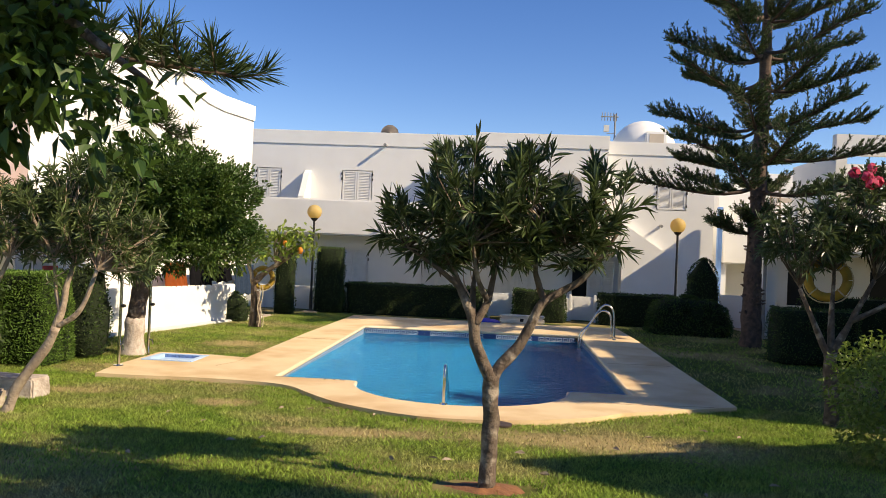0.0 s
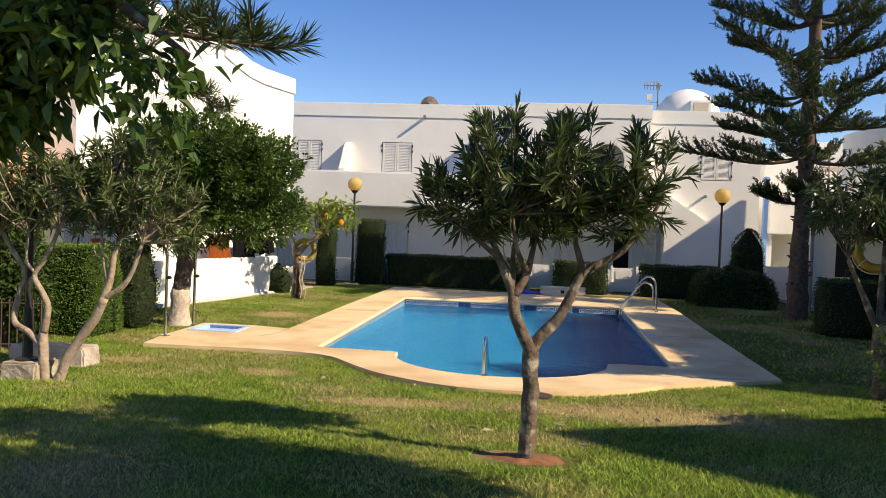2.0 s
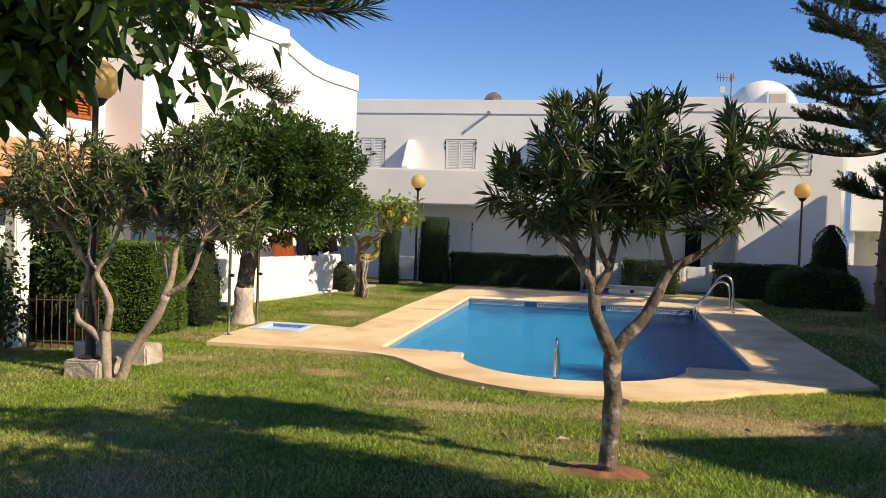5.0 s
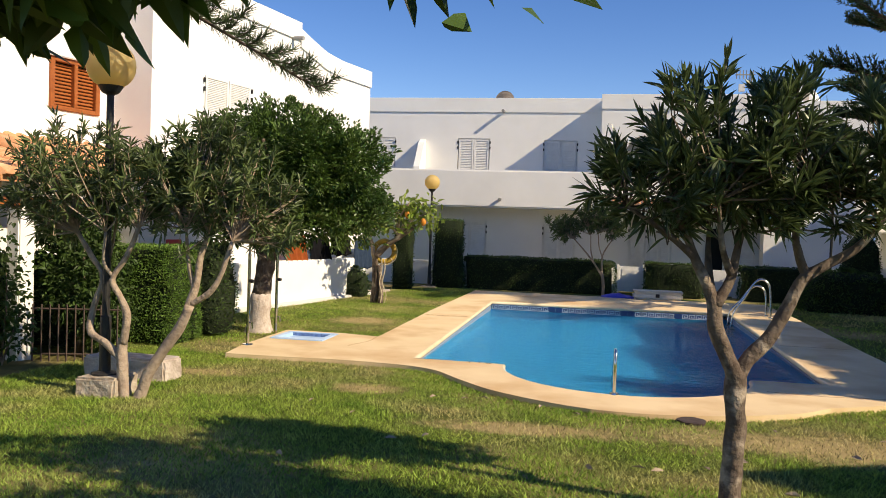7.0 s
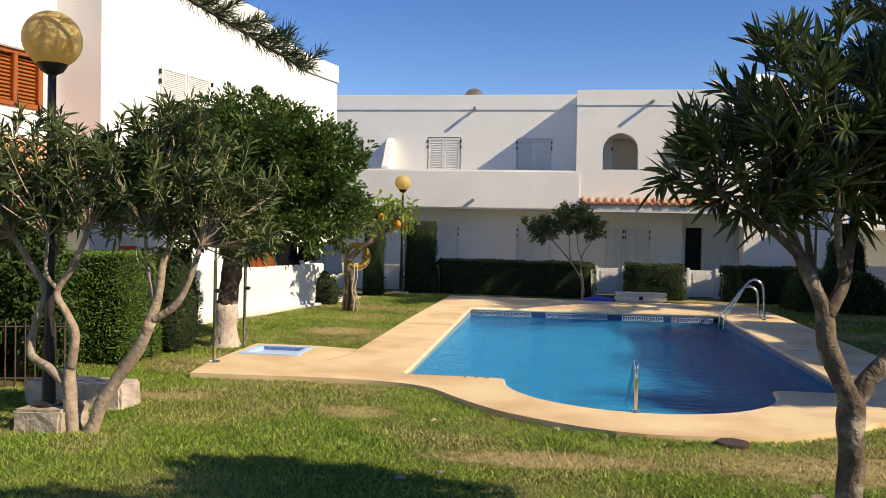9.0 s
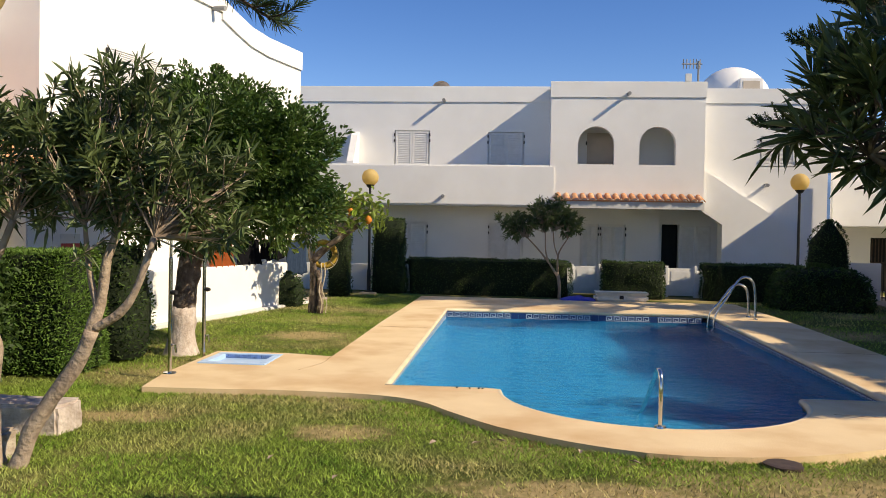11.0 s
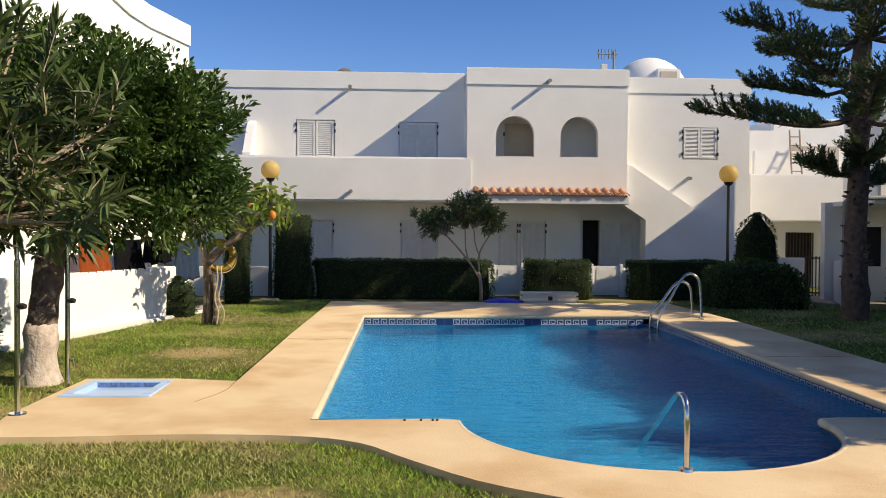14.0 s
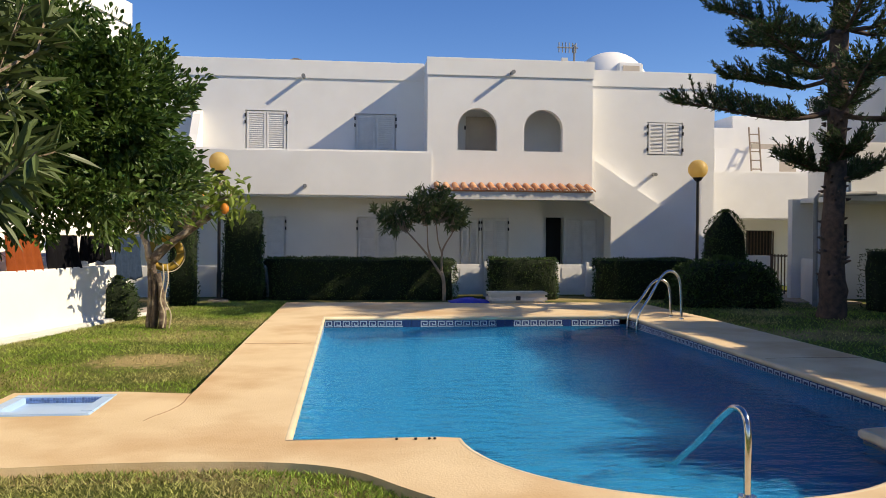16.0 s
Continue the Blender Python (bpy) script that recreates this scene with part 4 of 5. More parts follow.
# round-crowned tree with limewashed trunk
t = thing("ornamental_tree", "dense round-crowned green tree with limewashed trunk foot", "tree", (0, 0, 0))
limb(t, [(-6.66, 16.42, -.08), (-6.66, 16.42, .1), (-6.64, 16.44, .62)], .25, .165, LIME, "painted_trunk_foot", .3, 14)
limb(t, [(-6.64, 16.44, .58), (-6.58, 16.5, 1.2), (-6.48, 16.6, 2.0), (-6.42, 16.6, 2.6)], .165, .13, BARK, "trunk", .25, 14)
for e in ((-7.5, 16.6, 3.0), (-5.3, 16.8, 2.9), (-6.4, 15.8, 3.2), (-6.3, 17.4, 3.3)):
    limb(t, [(-6.5, 16.55, 1.9), tuple((Vector(e) + Vector((-6.5, 16.55, 2.2))) / 2), e], .08, .03, BARK)
ROUND = [(-6.2, 16.7, 2.85, 1.30, 1.2, .95), (-5.45, 16.8, 2.72, .92, 1.0, .82), (-7.05, 16.6, 2.8, 1.05, 1.0, .78), (-6.5, 16.6, 3.28, .9, .9, .55), (-5.3, 16.7, 2.0, .72, .8, .45), (-6.5, 16.3, 2.02, 1.2, .9, .52)]
clump_tree(t, ROUND, 600, 66, .145, .084, .042, CIT)
bush_tree(t, [(a_, b_, c_, d_ * .72, e_ * .72, f_ * .72) for a_, b_, c_, d_, e_, f_ in ROUND], 9000, .10, .06, CIT, .2, name="inner_foliage")

# young tree with leaning limb and broad lime leaves
t = thing("frangipani_tree", "leaning small tree with broad lime-green leaves and bundled stems", "tree", (0, 0, 0))
for i, (a, b) in enumerate((((-6.12, 21.9, 0), (-6.14, 21.9, 1.15)), ((-5.98, 21.85, 0), (-6.05, 21.88, .9)), ((-6.2, 21.95, 0), (-6.2, 21.92, 1.2)))):
    limb(t, [a, tuple((Vector(a) + Vector(b)) / 2 + Vector((.03, 0, 0))), b], .06, .045, BARK, "trunk")
tipsF = [(-5.15, 21.9, 2.05), (-5.55, 21.9, 2.35), (-4.85, 21.9, 2.2), (-6.0, 21.9, 2.25), (-6.45, 22.0, 2.0), (-5.3, 21.7, 2.4), (-6.7, 21.9, 1.75), (-5.0, 22.1, 2.45), (-5.75, 21.7, 2.0)]
limb(t, [(-6.14, 21.9, 1.1), (-5.9, 21.9, 1.35), (-5.55, 21.9, 1.6), (-5.2, 21.9, 1.85)], .085, .045, BARK)
limb(t, [(-6.18, 21.9, 1.1), (-6.25, 21.9, 1.4), (-6.4, 21.95, 1.75)], .06, .035, BARKL)
for e in tipsF:
    limb(t, [(-5.6 if e[0] > -5.9 else -6.3, 21.9, 1.6), tuple((Vector(e) + Vector((-5.8, 21.9, 1.7))) / 2), e], .03, .018, BARKL, seg=6)
P = np.repeat(np.array(tipsF) - np.array([.08, 0, .16]), 55, 0) + rng.normal(size=(len(tipsF) * 55, 3)) * np.array([.19, .17, .14])
D = unit(rng.normal(size=P.shape) + np.array([0, 0, .5]))
v, f = leaf_mesh(P, D, rng.uniform(.14, .27, len(P)), rng.uniform(.06, .095, len(P)), .2)
mesh_np("crown", v, f, LIMEL, t)
for p in ((-4.98, 21.75, 1.95), (-5.35, 21.72, 2.12)):
    bm = bmesh.new()
    bmesh.ops.create_icosphere(bm, subdivisions=2, radius=.07)
    bmesh.ops.transform(bm, matrix=Matrix.Translation(p) @ Matrix.Diagonal((1, 1, 1.35, 1)), verts=bm.verts)
    part("fruit", bm, FRUIT, t, "orange ripe fruit", smooth=True)


def torus(bm, c, R, r, n=28, m=10, axis='Y'):
    pts = []
    for i in range(n + 1):
        a = 2 * math.pi * i / n
        pts.append((c[0] + R * math.cos(a), c[1], c[2] + R * math.sin(a)))
    return tube(bm, pts, r, m)


def lifebuoy(c, rz, grp="lifebuoys"):
    e = thing("lifebuoy", "yellow lifebuoy ring hung on the tree trunk", "lifebuoy", c, rz, group=grp)
    part("ring", torus(bmesh.new(), (0, 0, 0), .24, .062), YELLOW, e, smooth=True)
    rp = bmesh.new()
    tube(rp, [(.31 * math.cos(a), .015 * math.sin(a * 5), .31 * math.sin(a) - .02 * abs(math.sin(2 * a))) for a in [2 * math.pi * k / 32 for k in range(33)]], .009, 5)
    part("grab_rope", rp, ROPE, e)
    for k in range(4):
        a = math.pi / 4 + k * math.pi / 2
        s = torus(bmesh.new(), (0, 0, 0), .066, .01, 14, 5)
        bmesh.ops.transform(s, matrix=Matrix.Translation((.24 * math.cos(a), 0, .24 * math.sin(a))) @ Matrix.Rotation(-a, 4, 'Y') @ Matrix.Rotation(radians(90), 4, 'X'), verts=s.verts)
        part("band", s, ROPE, e)
    return e


lifebuoy((-5.98, 22.06, 1.22), 14)
lifebuoy((4.35, 13.3, 1.88), -25)
rp = thing("rope", "pale rope hanging knotted from the lifebuoy", "rope", (0, 0, 0))
for k, (a, b) in enumerate(((-5.93, .0), (-5.86, .03))):
    rb_ = bmesh.new()
    tube(rb_, smooth_path([(a, 21.66, 1.05), (a + .02, 21.64, .8), (a - .03, 21.64, .5), (a + .03 + b, 21.65, .25), (a + b, 21.66, .03)], 5), .011, 6)
    part("strand", rb_, ROPE, rp)


# araucaria
def arau_branch(start, tip, sag, rows, sides, slen, nl, V, F, NV, NF):
    """A limb with flat fans of upturned leafy branchlets."""
    s, e = Vector(start), Vector(tip)
    d = e - s
    ln = d.length
    pts = [s + d * q - Vector((0, 0, sag * 4 * q * (1 - q) * (1 - q) * 1.5)) for q in [k / 8 for k in range(9)]]
    side = d.cross(Vector((0, 0, 1))).normalized()
    segs_a, segs_b = [], []
    for k in range(rows):
        q = .22 + .78 * (k + .5) / rows
        i = min(int(q * 8), 7)
        p = pts[i].lerp(pts[i + 1], q * 8 - i)
        fwd = (pts[i + 1] - pts[i]).normalized()
        for sg in ((-1, 1) if sides == 2 else (-1, 1, random.choice((-1, 1)))):
            L = slen * (1.15 - .75 * abs(q - .6)) * random.uniform(.7, 1.2) * (1 if q < .93 else .7)
            dr = (fwd * random.uniform(.55, 1.0) + side * sg * random.uniform(.4, 1.0) + Vector((0, 0, random.uniform(-.05, .45)))).normalized()
            a = p
            for j in range(4):
                b = a + dr * L / 4
                segs_a.append(a); segs_b.append(b)
                dr = (dr + Vector((0, 0, .16))).normalized()
                a = b
    A, Bq = np.array([tuple(a) for a in segs_a]), np.array([tuple(b) for b in segs_b])
    n = len(A)
    per = nl
    base = np.repeat(A, per, 0) + np.repeat(Bq - A, per, 0) * rng.random(n * per)[:, None]
    ax = np.repeat(unit(Bq - A), per, 0)
    D = unit(ax * .9 + unit(rng.normal(size=base.shape)) * .75 + np.array([0, 0, .15]))
    return pts, A, Bq, base, D


def araucaria(t, branches, rows, slen, nl, needle, nw, br=.05, sides=2):
    As, Bs, Ps, Ds = [], [], [], []
    for s, e, sag in branches:
        pts, A, Bq, base, D = arau_branch(s, e, sag, rows, sides, slen, nl, None, None, None, None)
        part("branch", tube(bmesh.new(), pts, [br * (1 - .8 * k / 8) for k in range(9)], 7), BARKD, t, smooth=True)
        As.append(A); Bs.append(Bq); Ps.append(base); Ds.append(D)
    v, f = twig_mesh(np.concatenate(As), np.concatenate(Bs), br * .16, br * .12)
    mesh_np("branchlet_mass", v, f, BARKD, t)
    P, D = np.concatenate(Ps), np.concatenate(Ds)
    v, f = leaf_mesh(P, D, rng.uniform(needle * .7, needle * 1.2, len(P)), nw, 0.0, .1)
    mesh_np("needles", v, f, NEED, t)


t = thing("araucaria_tree", "tall araucaria with tiered whorls of dark needled branches", "tree", (0, 0, 0))
ax_, ay_ = 6.3, 23.0
limb(t, [(ax_, ay_, -.1), (ax_ - .02, ay_, 1.0), (ax_ + .02, ay_, 3.5), (ax_ + .08, ay_, 6.5), (ax_ + .10, ay_, 9.0), (ax_ + .10, ay_, 10.2)], .265, .06, BARKD, "trunk", .35, 16, 6)
brs = []
for k in range(7):
    z = 3.95 + k * .86
    ln = 3.35 - k * .22
    for j in range(6):
        a = k * .55 + j * 2 * math.pi / 6 + random.uniform(-.15, .15)
        l2 = ln * random.uniform(.85, 1.12) * (.62 if math.sin(a) > .3 else 1)
        zz = z + random.uniform(-.16, .16)
        brs.append(((ax_, ay_, zz), (ax_ + l2 * math.cos(a), ay_ + l2 * math.sin(a), zz + random.uniform(-.05, .30) + k * .06), .25))
for a, z, l2 in ((3.3, 2.9, 1.0), (0.2, 2.75, .8), (4.4, 3.1, .7)):
    brs.append(((ax_, ay_, z), (ax_ + l2 * math.cos(a), ay_ + l2 * math.sin(a), z + .1), .1))
araucaria(t, brs, 20, .62, 14, .10, .022, .05, 3)
sc = bmesh.new()
for k in range(60):
    a, z = random.uniform(0, 6.28), random.uniform(.8, 4)
    r0 = .262 - z * .011
    tube(sc, [(ax_ + r0 * math.cos(a) * .9, ay_ + r0 * math.sin(a) * .9, z), (ax_ + (r0 + .06) * math.cos(a), ay_ + (r0 + .06) * math.sin(a), z + .02)], [.035, .012], 5)
tagged(part("bark_texture", sc, BARKD, t), kind="stuff")

# neighbouring araucaria whose low limbs hang over the lawn
t = thing("araucaria_tree", "araucaria with long low limbs reaching over the lawn", "tree", (0, 0, 0))
limb(t, [(-8.2, 9.2, 0), (-8.2, 9.2, 3), (-8.15, 9.2, 8), (-8.1, 9.2, 12)], .30, .10, BARKD, "trunk", .3, 14)
araucaria(t, [((-8.2, 9.2, 4.4), (-1.22, 5.5, 2.74), .25), ((-8.2, 9.2, 5.9), (-3.72, 11.0, 3.2), .1), ((-8.2, 9.2, 6.4), (-5.0, 11.2, 4.9), .1)],
          34, .42, 28, .13, .008, .045)

# broad-leaved tree close to the start
t = thing("broadleaf_tree", "dark broad-leaved tree with low hanging foliage", "tree", (0, 0, 0))
limb(t, [(-3.6, 3.6, 0.2), (-3.5, 3.65, 1.5), (-3.2, 3.8, 2.6), (-2.6, 4.0, 3.3)], .16, .08, BARK, "trunk", .25, 12)
limb(t, [(-3.1, 3.85, 2.7), (-2.3, 4.1, 2.9), (-1.5, 4.2, 2.75), (-.95, 4.12, 2.42)], .05, .008, BARK)
# the last two lobes are unseen canopy, added to shade the hanging foliage
bush_tree(t, [(-1.78, 4.25, 2.62, .46, .30, .46), (-2.3, 4.3, 2.9, .8, .45, .75), (-1.62, 4.25, 3.1, .48, .32, .45), (-1.72, 4.25, 2.36, .34, .25, .22), (-2.1, 4.3, 2.35, .4, .3, .28), (-.8, 4.0, 3.6, .8, .4, .4), (0.1, 3.9, 3.85, .95, .5, .4)], 40000, .078, .045, CIT, 0.0, .25)
bush_tree(t, [(-1.45, 4.2, 2.78, .34, .22, .40), (-1.30, 4.15, 2.52, .18, .16, .18), (-1.60, 4.2, 2.42, .30, .18, .25), (-1.25, 4.2, 3.0, .30, .2, .3)], 5200, .058, .030, CIT, .1, .25, name="outer_foliage")
P = np.array([(-1.07, 4.12, 2.36)]) + rng.normal(size=(170, 3)) * np.array([.10, .09, .08])
v, f = leaf_mesh(P, unit(rng.normal(size=P.shape) + np.array([.5, 0, -.3])), rng.uniform(.045, .075, 170), rng.uniform(.022, .034, 170), .25)
mesh_np("crown", v, f, CIT, t)

# shade tree off to the side of the lawn
t = thing("shade_tree", "spreading tree whose shade falls across the lawn", "tree", (0, 0, 0))
limb(t, [(5.6, 4.2, 0.2), (5.5, 4.3, 2.0), (5.0, 4.6, 3.6)], .2, .14, BARK, "trunk", .2, 12)
for e in ((2.2, 5.9, 4.6), (3.5, 4.6, 4.9), (4.6, 5.9, 4.8), (6.4, 4.0, 5.0)):
    limb(t, [(5.2, 4.5, 3.0), tuple((Vector(e) + Vector((5.2, 4.5, 3.4))) / 2), e], .09, .03, BARK)
bush_tree(t, [(2.7, 7.8, 4.7, .8, .33, .3), (2.0, 6.6, 4.6, 1.3, .5, .4), (3.6, 6.1, 4.7, 1.5, .4, .4), (3.2, 5.3, 4.7, 1.7, .6, .45), (5.0, 5.5, 5.0, 1.2, .6, .5), (2.4, 4.5, 4.5, 1.2, .5, .4), (4.6, 4.3, 5.0, 1.5, .7, .6)], 17000, .12, .06, CIT, .2)

# unseen trees added so that their lumpy shade lies on the water
for cx, cy in ((9.6, 14.4), (9.8, 17.4)):
    t = thing("shade_tree", "unseen leafy tree added to shade the water", "tree", (0, 0, 0), group="trees before the row")
    limb(t, [(cx, cy, 0), (cx + .1, cy, 2.2), (cx, cy, 4.3)], .2, .12, BARK, "trunk", .2, 12)
    bush_tree(t, [(cx, cy, 4.65, 1.0, 1.2, .9), (cx - .3, cy + 1.0, 5.0, .7, .8, .7), (cx, cy - 1.0, 4.55, .9, .7, .7), (cx + .2, cy + .3, 5.6, .4, .5, .5)], 9000, .14, .07, CIT, .3)


def hedge(name, label, x0, x1, y0, y1, z1, seed, dens=480, leafm=None, z0=0.0, cat="hedge", top=1.0, ln=.045):
    """Clipped greenery: a core painted near-black as inner shade, under a coat of short leaf sprigs. top < 1 narrows it
    upwards.
    """
    t = thing(name, label, cat, (0, 0, 0))
    c = bmesh.new()
    nx_, ny_, nz_ = max(3, int((x1 - x0) / .25)), 4, max(3, int(z1 / .25))
    bmesh.ops.create_cube(c, size=1)
    bmesh.ops.subdivide_edges(c, edges=c.edges, cuts=max(3, min(nx_, 9)), use_grid_fill=True)
    cx, cy = (x0 + x1) / 2, (y0 + y1) / 2
    sx, sy = (x1 - x0), (y1 - y0)

    def place(p):
        q = Vector(p)
        e = 1 - .10 * (abs(q.x * 2) ** 6 * abs(q.y * 2) ** 6) - .05 * (max(q.z * 2, 0) ** 6) * (abs(q.x * 2) ** 4 + abs(q.y * 2) ** 4)
        k = (1 + (top - 1) * (q.z + .5) ** 2.2) * e
        if top < .85:
            k *= max(.05, 1 - (q.z + .5) ** 10) ** .5
        w = Vector((cx + q.x * sx * k, cy + q.y * sy * k, z0 + (q.z + .5) * (z1 - z0)))
        return w + Vector((noise.noise(w * 2.1 + Vector((seed, 0, 0))), noise.noise(w * 2.1 + Vector((0, seed, 9))), .6 * noise.noise(w * 2.3 + Vector((3, 0, seed))))) * .07
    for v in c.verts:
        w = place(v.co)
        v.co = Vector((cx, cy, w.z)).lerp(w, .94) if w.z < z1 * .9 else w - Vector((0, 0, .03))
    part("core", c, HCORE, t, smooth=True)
    h_ = z1 - z0
    areas = np.array([sx * h_, sx * h_, sy * h_, sy * h_, sx * sy])
    n = int(areas.sum() * dens)
    fc = rng.choice(5, n, p=areas / areas.sum())
    u, v_ = rng.random(n) - .5, rng.random(n) - .5
    loc = np.zeros((n, 3)); nor = np.zeros((n, 3))
    for k, (i, s) in enumerate(((1, -.5), (1, .5), (0, -.5), (0, .5), (2, .5))):
        m = fc == k
        o_ = [q for q in range(3) if q != i]
        loc[m, i] = s; loc[m, o_[0]] = u[m]; loc[m, o_[1]] = v_[m]
        nor[m, i] = np.sign(s)
    P = np.array([tuple(place(p)) for p in loc])
    P = P - nor * (rng.random(n) * .05)[:, None]
    D = unit(nor * .7 + rng.normal(size=P.shape) * .55 + np.array([0, 0, .45]))
    V, F = leaf_mesh(P, D, rng.uniform(ln * .7, ln * 1.7, n), ln * rng.uniform(.34, .62, n), .05)
    mesh_np("foliage", V, F, leafm or HEDGE, t)
    return t


hedge("hedge", "clipped dark green hedge before the garden wall", -4.98, -.44, 27.2, 28.1, 1.0, 1)
hedge("hedge", "short clipped hedge between the garden gates", .36, 2.02, 27.2, 28.1, 1.0, 2)
hedge("hedge", "clipped hedge in shade before the white wing", 3.0, 5.5, 27.2, 28.1, 1.0, 3)
hedge("cypress", "clipped column of cypress with pointed top", 5.56, 6.5, 26.6, 27.5, 2.2, 4, cat="cypress", top=.75)
hedge("cypress", "trimmed cypress column beside the lamp", -5.83, -4.95, 26.9, 27.7, 2.05, 5, cat="cypress", top=.92)
hedge("cypress", "narrow cypress column at the house corner", -6.75, -6.2, 25.7, 26.3, 2.0, 6, cat="cypress", top=.92)
hedge("shrub", "broad rounded dark shrub at the lawn edge", 4.2, 6.4, 24.9, 26.3, 1.05, 7, cat="shrub", top=.8, ln=.075)
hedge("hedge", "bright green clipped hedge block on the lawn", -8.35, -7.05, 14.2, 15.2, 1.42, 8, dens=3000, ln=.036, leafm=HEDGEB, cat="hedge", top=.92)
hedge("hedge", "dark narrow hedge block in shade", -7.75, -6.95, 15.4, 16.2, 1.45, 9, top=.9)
hedge("hedge", "clipped dark hedge under the trees", 5.8, 7.6, 19.6, 20.5, 1.15, 10)
hedge("hedge", "tall dark hedge before the balcony house", 7.9, 13.0, 24.0, 24.8, 1.3, 11, dens=220)
hedge("shrub", "shaded shrub at the laundry corner", -7.35, -6.75, 22.9, 23.5, .75, 12, cat="shrub", top=.8)
hedge("hedge", "shaded dark hedge behind the iron railing", -9.6, -7.95, 13.5, 14.1, 1.25, 15, ln=.06)
t = thing("shrub", "tall dark leafy shrub before the shaded porch", "shrub", (0, 0, 0))
for e in ((-8.1, 13.2, 1.3), (-7.6, 12.9, 1.5), (-7.5, 13.4, 1.1), (-7.95, 13.0, 1.7)):
    limb(t, [(-7.8, 13.1, -.05), tuple((Vector(e) + Vector((-7.8, 13.1, .1))) / 2 + Vector((.06, -.05, 0))), e], .03, .012, BARK, "stem", seg=6)
bush_tree(t, [(-7.75, 13.1, 1.1, .62, .5, .75), (-7.9, 13.2, 1.65, .55, .45, .45), (-7.45, 13.1, .6, .42, .4, .55)], 7500, .085, .04, HEDGE, .25)
t = thing("shrub", "thin climbing shrub with sparse dark leaves on the white pillar", "shrub", (0, 0, 0))
for e in ((-8.25, 11.95, 1.5), (-7.95, 11.9, 1.15), (-8.4, 12.0, .9), (-7.85, 12.05, .7)):
    limb(t, [(-8.1, 12.0, -.05), tuple((Vector(e) + Vector((-8.1, 12.0, .1))) / 2 + Vector((.08, -.05, .05))), e], .016, .006, BARK, "stem", seg=6)
bush_tree(t, [(-8.15, 11.95, 1.0, .42, .3, .75), (-8.0, 12.0, .5, .35, .3, .5)], 1000, .08, .05, HEDGE, .1)
t = thing("shrub", "light green rounded shrub, half in sun", "shrub", (0, 0, 0))
for e in ((3.7, 10.4, .9), (4.3, 10.5, 1.1), (4.75, 10.3, .8), (4.0, 10.3, .6)):
    limb(t, [(4.15, 10.4, 0), tuple((Vector(e) + Vector((4.15, 10.4, .1))) / 2), e], .022, .008, BARK, "stem", seg=6)
bush_tree(t, [(3.75, 10.4, .88, .48, .5, .50), (4.35, 10.5, 1.0, .55, .5, .55), (3.9, 10.4, .4, .5, .45, .38), (4.8, 10.3, .6, .6, .6, .6)], 8200, .06, .034, LIMEL, .5)


# ---- lamps ----
def globe_lamp(x, y, z0, zc, rg, label):
    e = thing("garden_lamp", label, "lamp", (x, y, 0), group="globe lamps")
    bm = bmesh.new()
    bmesh.ops.create_uvsphere(bm, u_segments=28, v_segments=18, radius=rg)
    bmesh.ops.transform(bm, matrix=Matrix.Translation((0, 0, zc)), verts=bm.verts)
    part("globe", bm, GLOBE, e, "amber plastic globe", smooth=True)
    pb = bmesh.new()
    s = rg / .22
    tube(pb, [(0, 0, z0), (0, 0, z0 + .6), (0, 0, z0 + .62), (0, 0, zc - rg - .04)], [.052 * s, .050 * s, .036 * s, .032 * s], 14)
    part("pole", pb, BLACKM, e, "black painted steel pole", smooth=False)
    cb = bmesh.new()
    tube(cb, [(0, 0, zc - rg - .06), (0, 0, zc - rg - .03), (0, 0, zc - rg * .86)], [.035 * s, .08 * s, .115 * s], 18)
    part("collar", cb, BLACKM, e)
    fb = bmesh.new()
    tube(fb, [(0, 0, z0 - .01), (0, 0, z0 + .02), (0, 0, z0 + .04)], [.12 * s, .12 * s, .06 * s], 18)
    part("base_plate", fb, BLACKM, e)


globe_lamp(5.14, 26.6, 0, 3.14, .225, "black lamp post with amber globe behind the hedge")
globe_lamp(-5.88, 26.9, .08, 3.15, .225, "black lamp post with amber globe between cypresses")
tagged(part("lamp_footing", bx(-6.1, -5.66, 26.7, 27.1, -.05, .08, .02), STONE), "small concrete footing under the lamp", "footing")
globe_lamp(-5.90, 10.83, .24, 3.42, .245, "tall black lamp post with amber globe on a stone block")


def rough_block(x0, x1, y0, y1, z0, z1, label, material):
    bm = bx(x0, x1, y0, y1, z0, z1)
    bmesh.ops.bevel(bm, geom=list(bm.edges), offset=.025, segments=2, affect='EDGES')
    bmesh.ops.subdivide_edges(bm, edges=bm.edges, cuts=3, use_grid_fill=True)
    for v in bm.verts:
        v.co += Vector((noise.noise(v.co * 9), noise.noise(v.co * 9 + Vector((5, 0, 0))), noise.noise(v.co * 9 + Vector((0, 5, 0))))) * .018
    tagged(part("stone_block", bm, material), label, "stone block")


rough_block(-6.10, -5.66, 10.62, 11.08, -.02, .24, "rough weathered stone block under the lamp", STONE)
rough_block(-6.75, -5.72, 11.7, 12.1, -.05, .25, "pale cut stone block lying on the lawn", LIME)

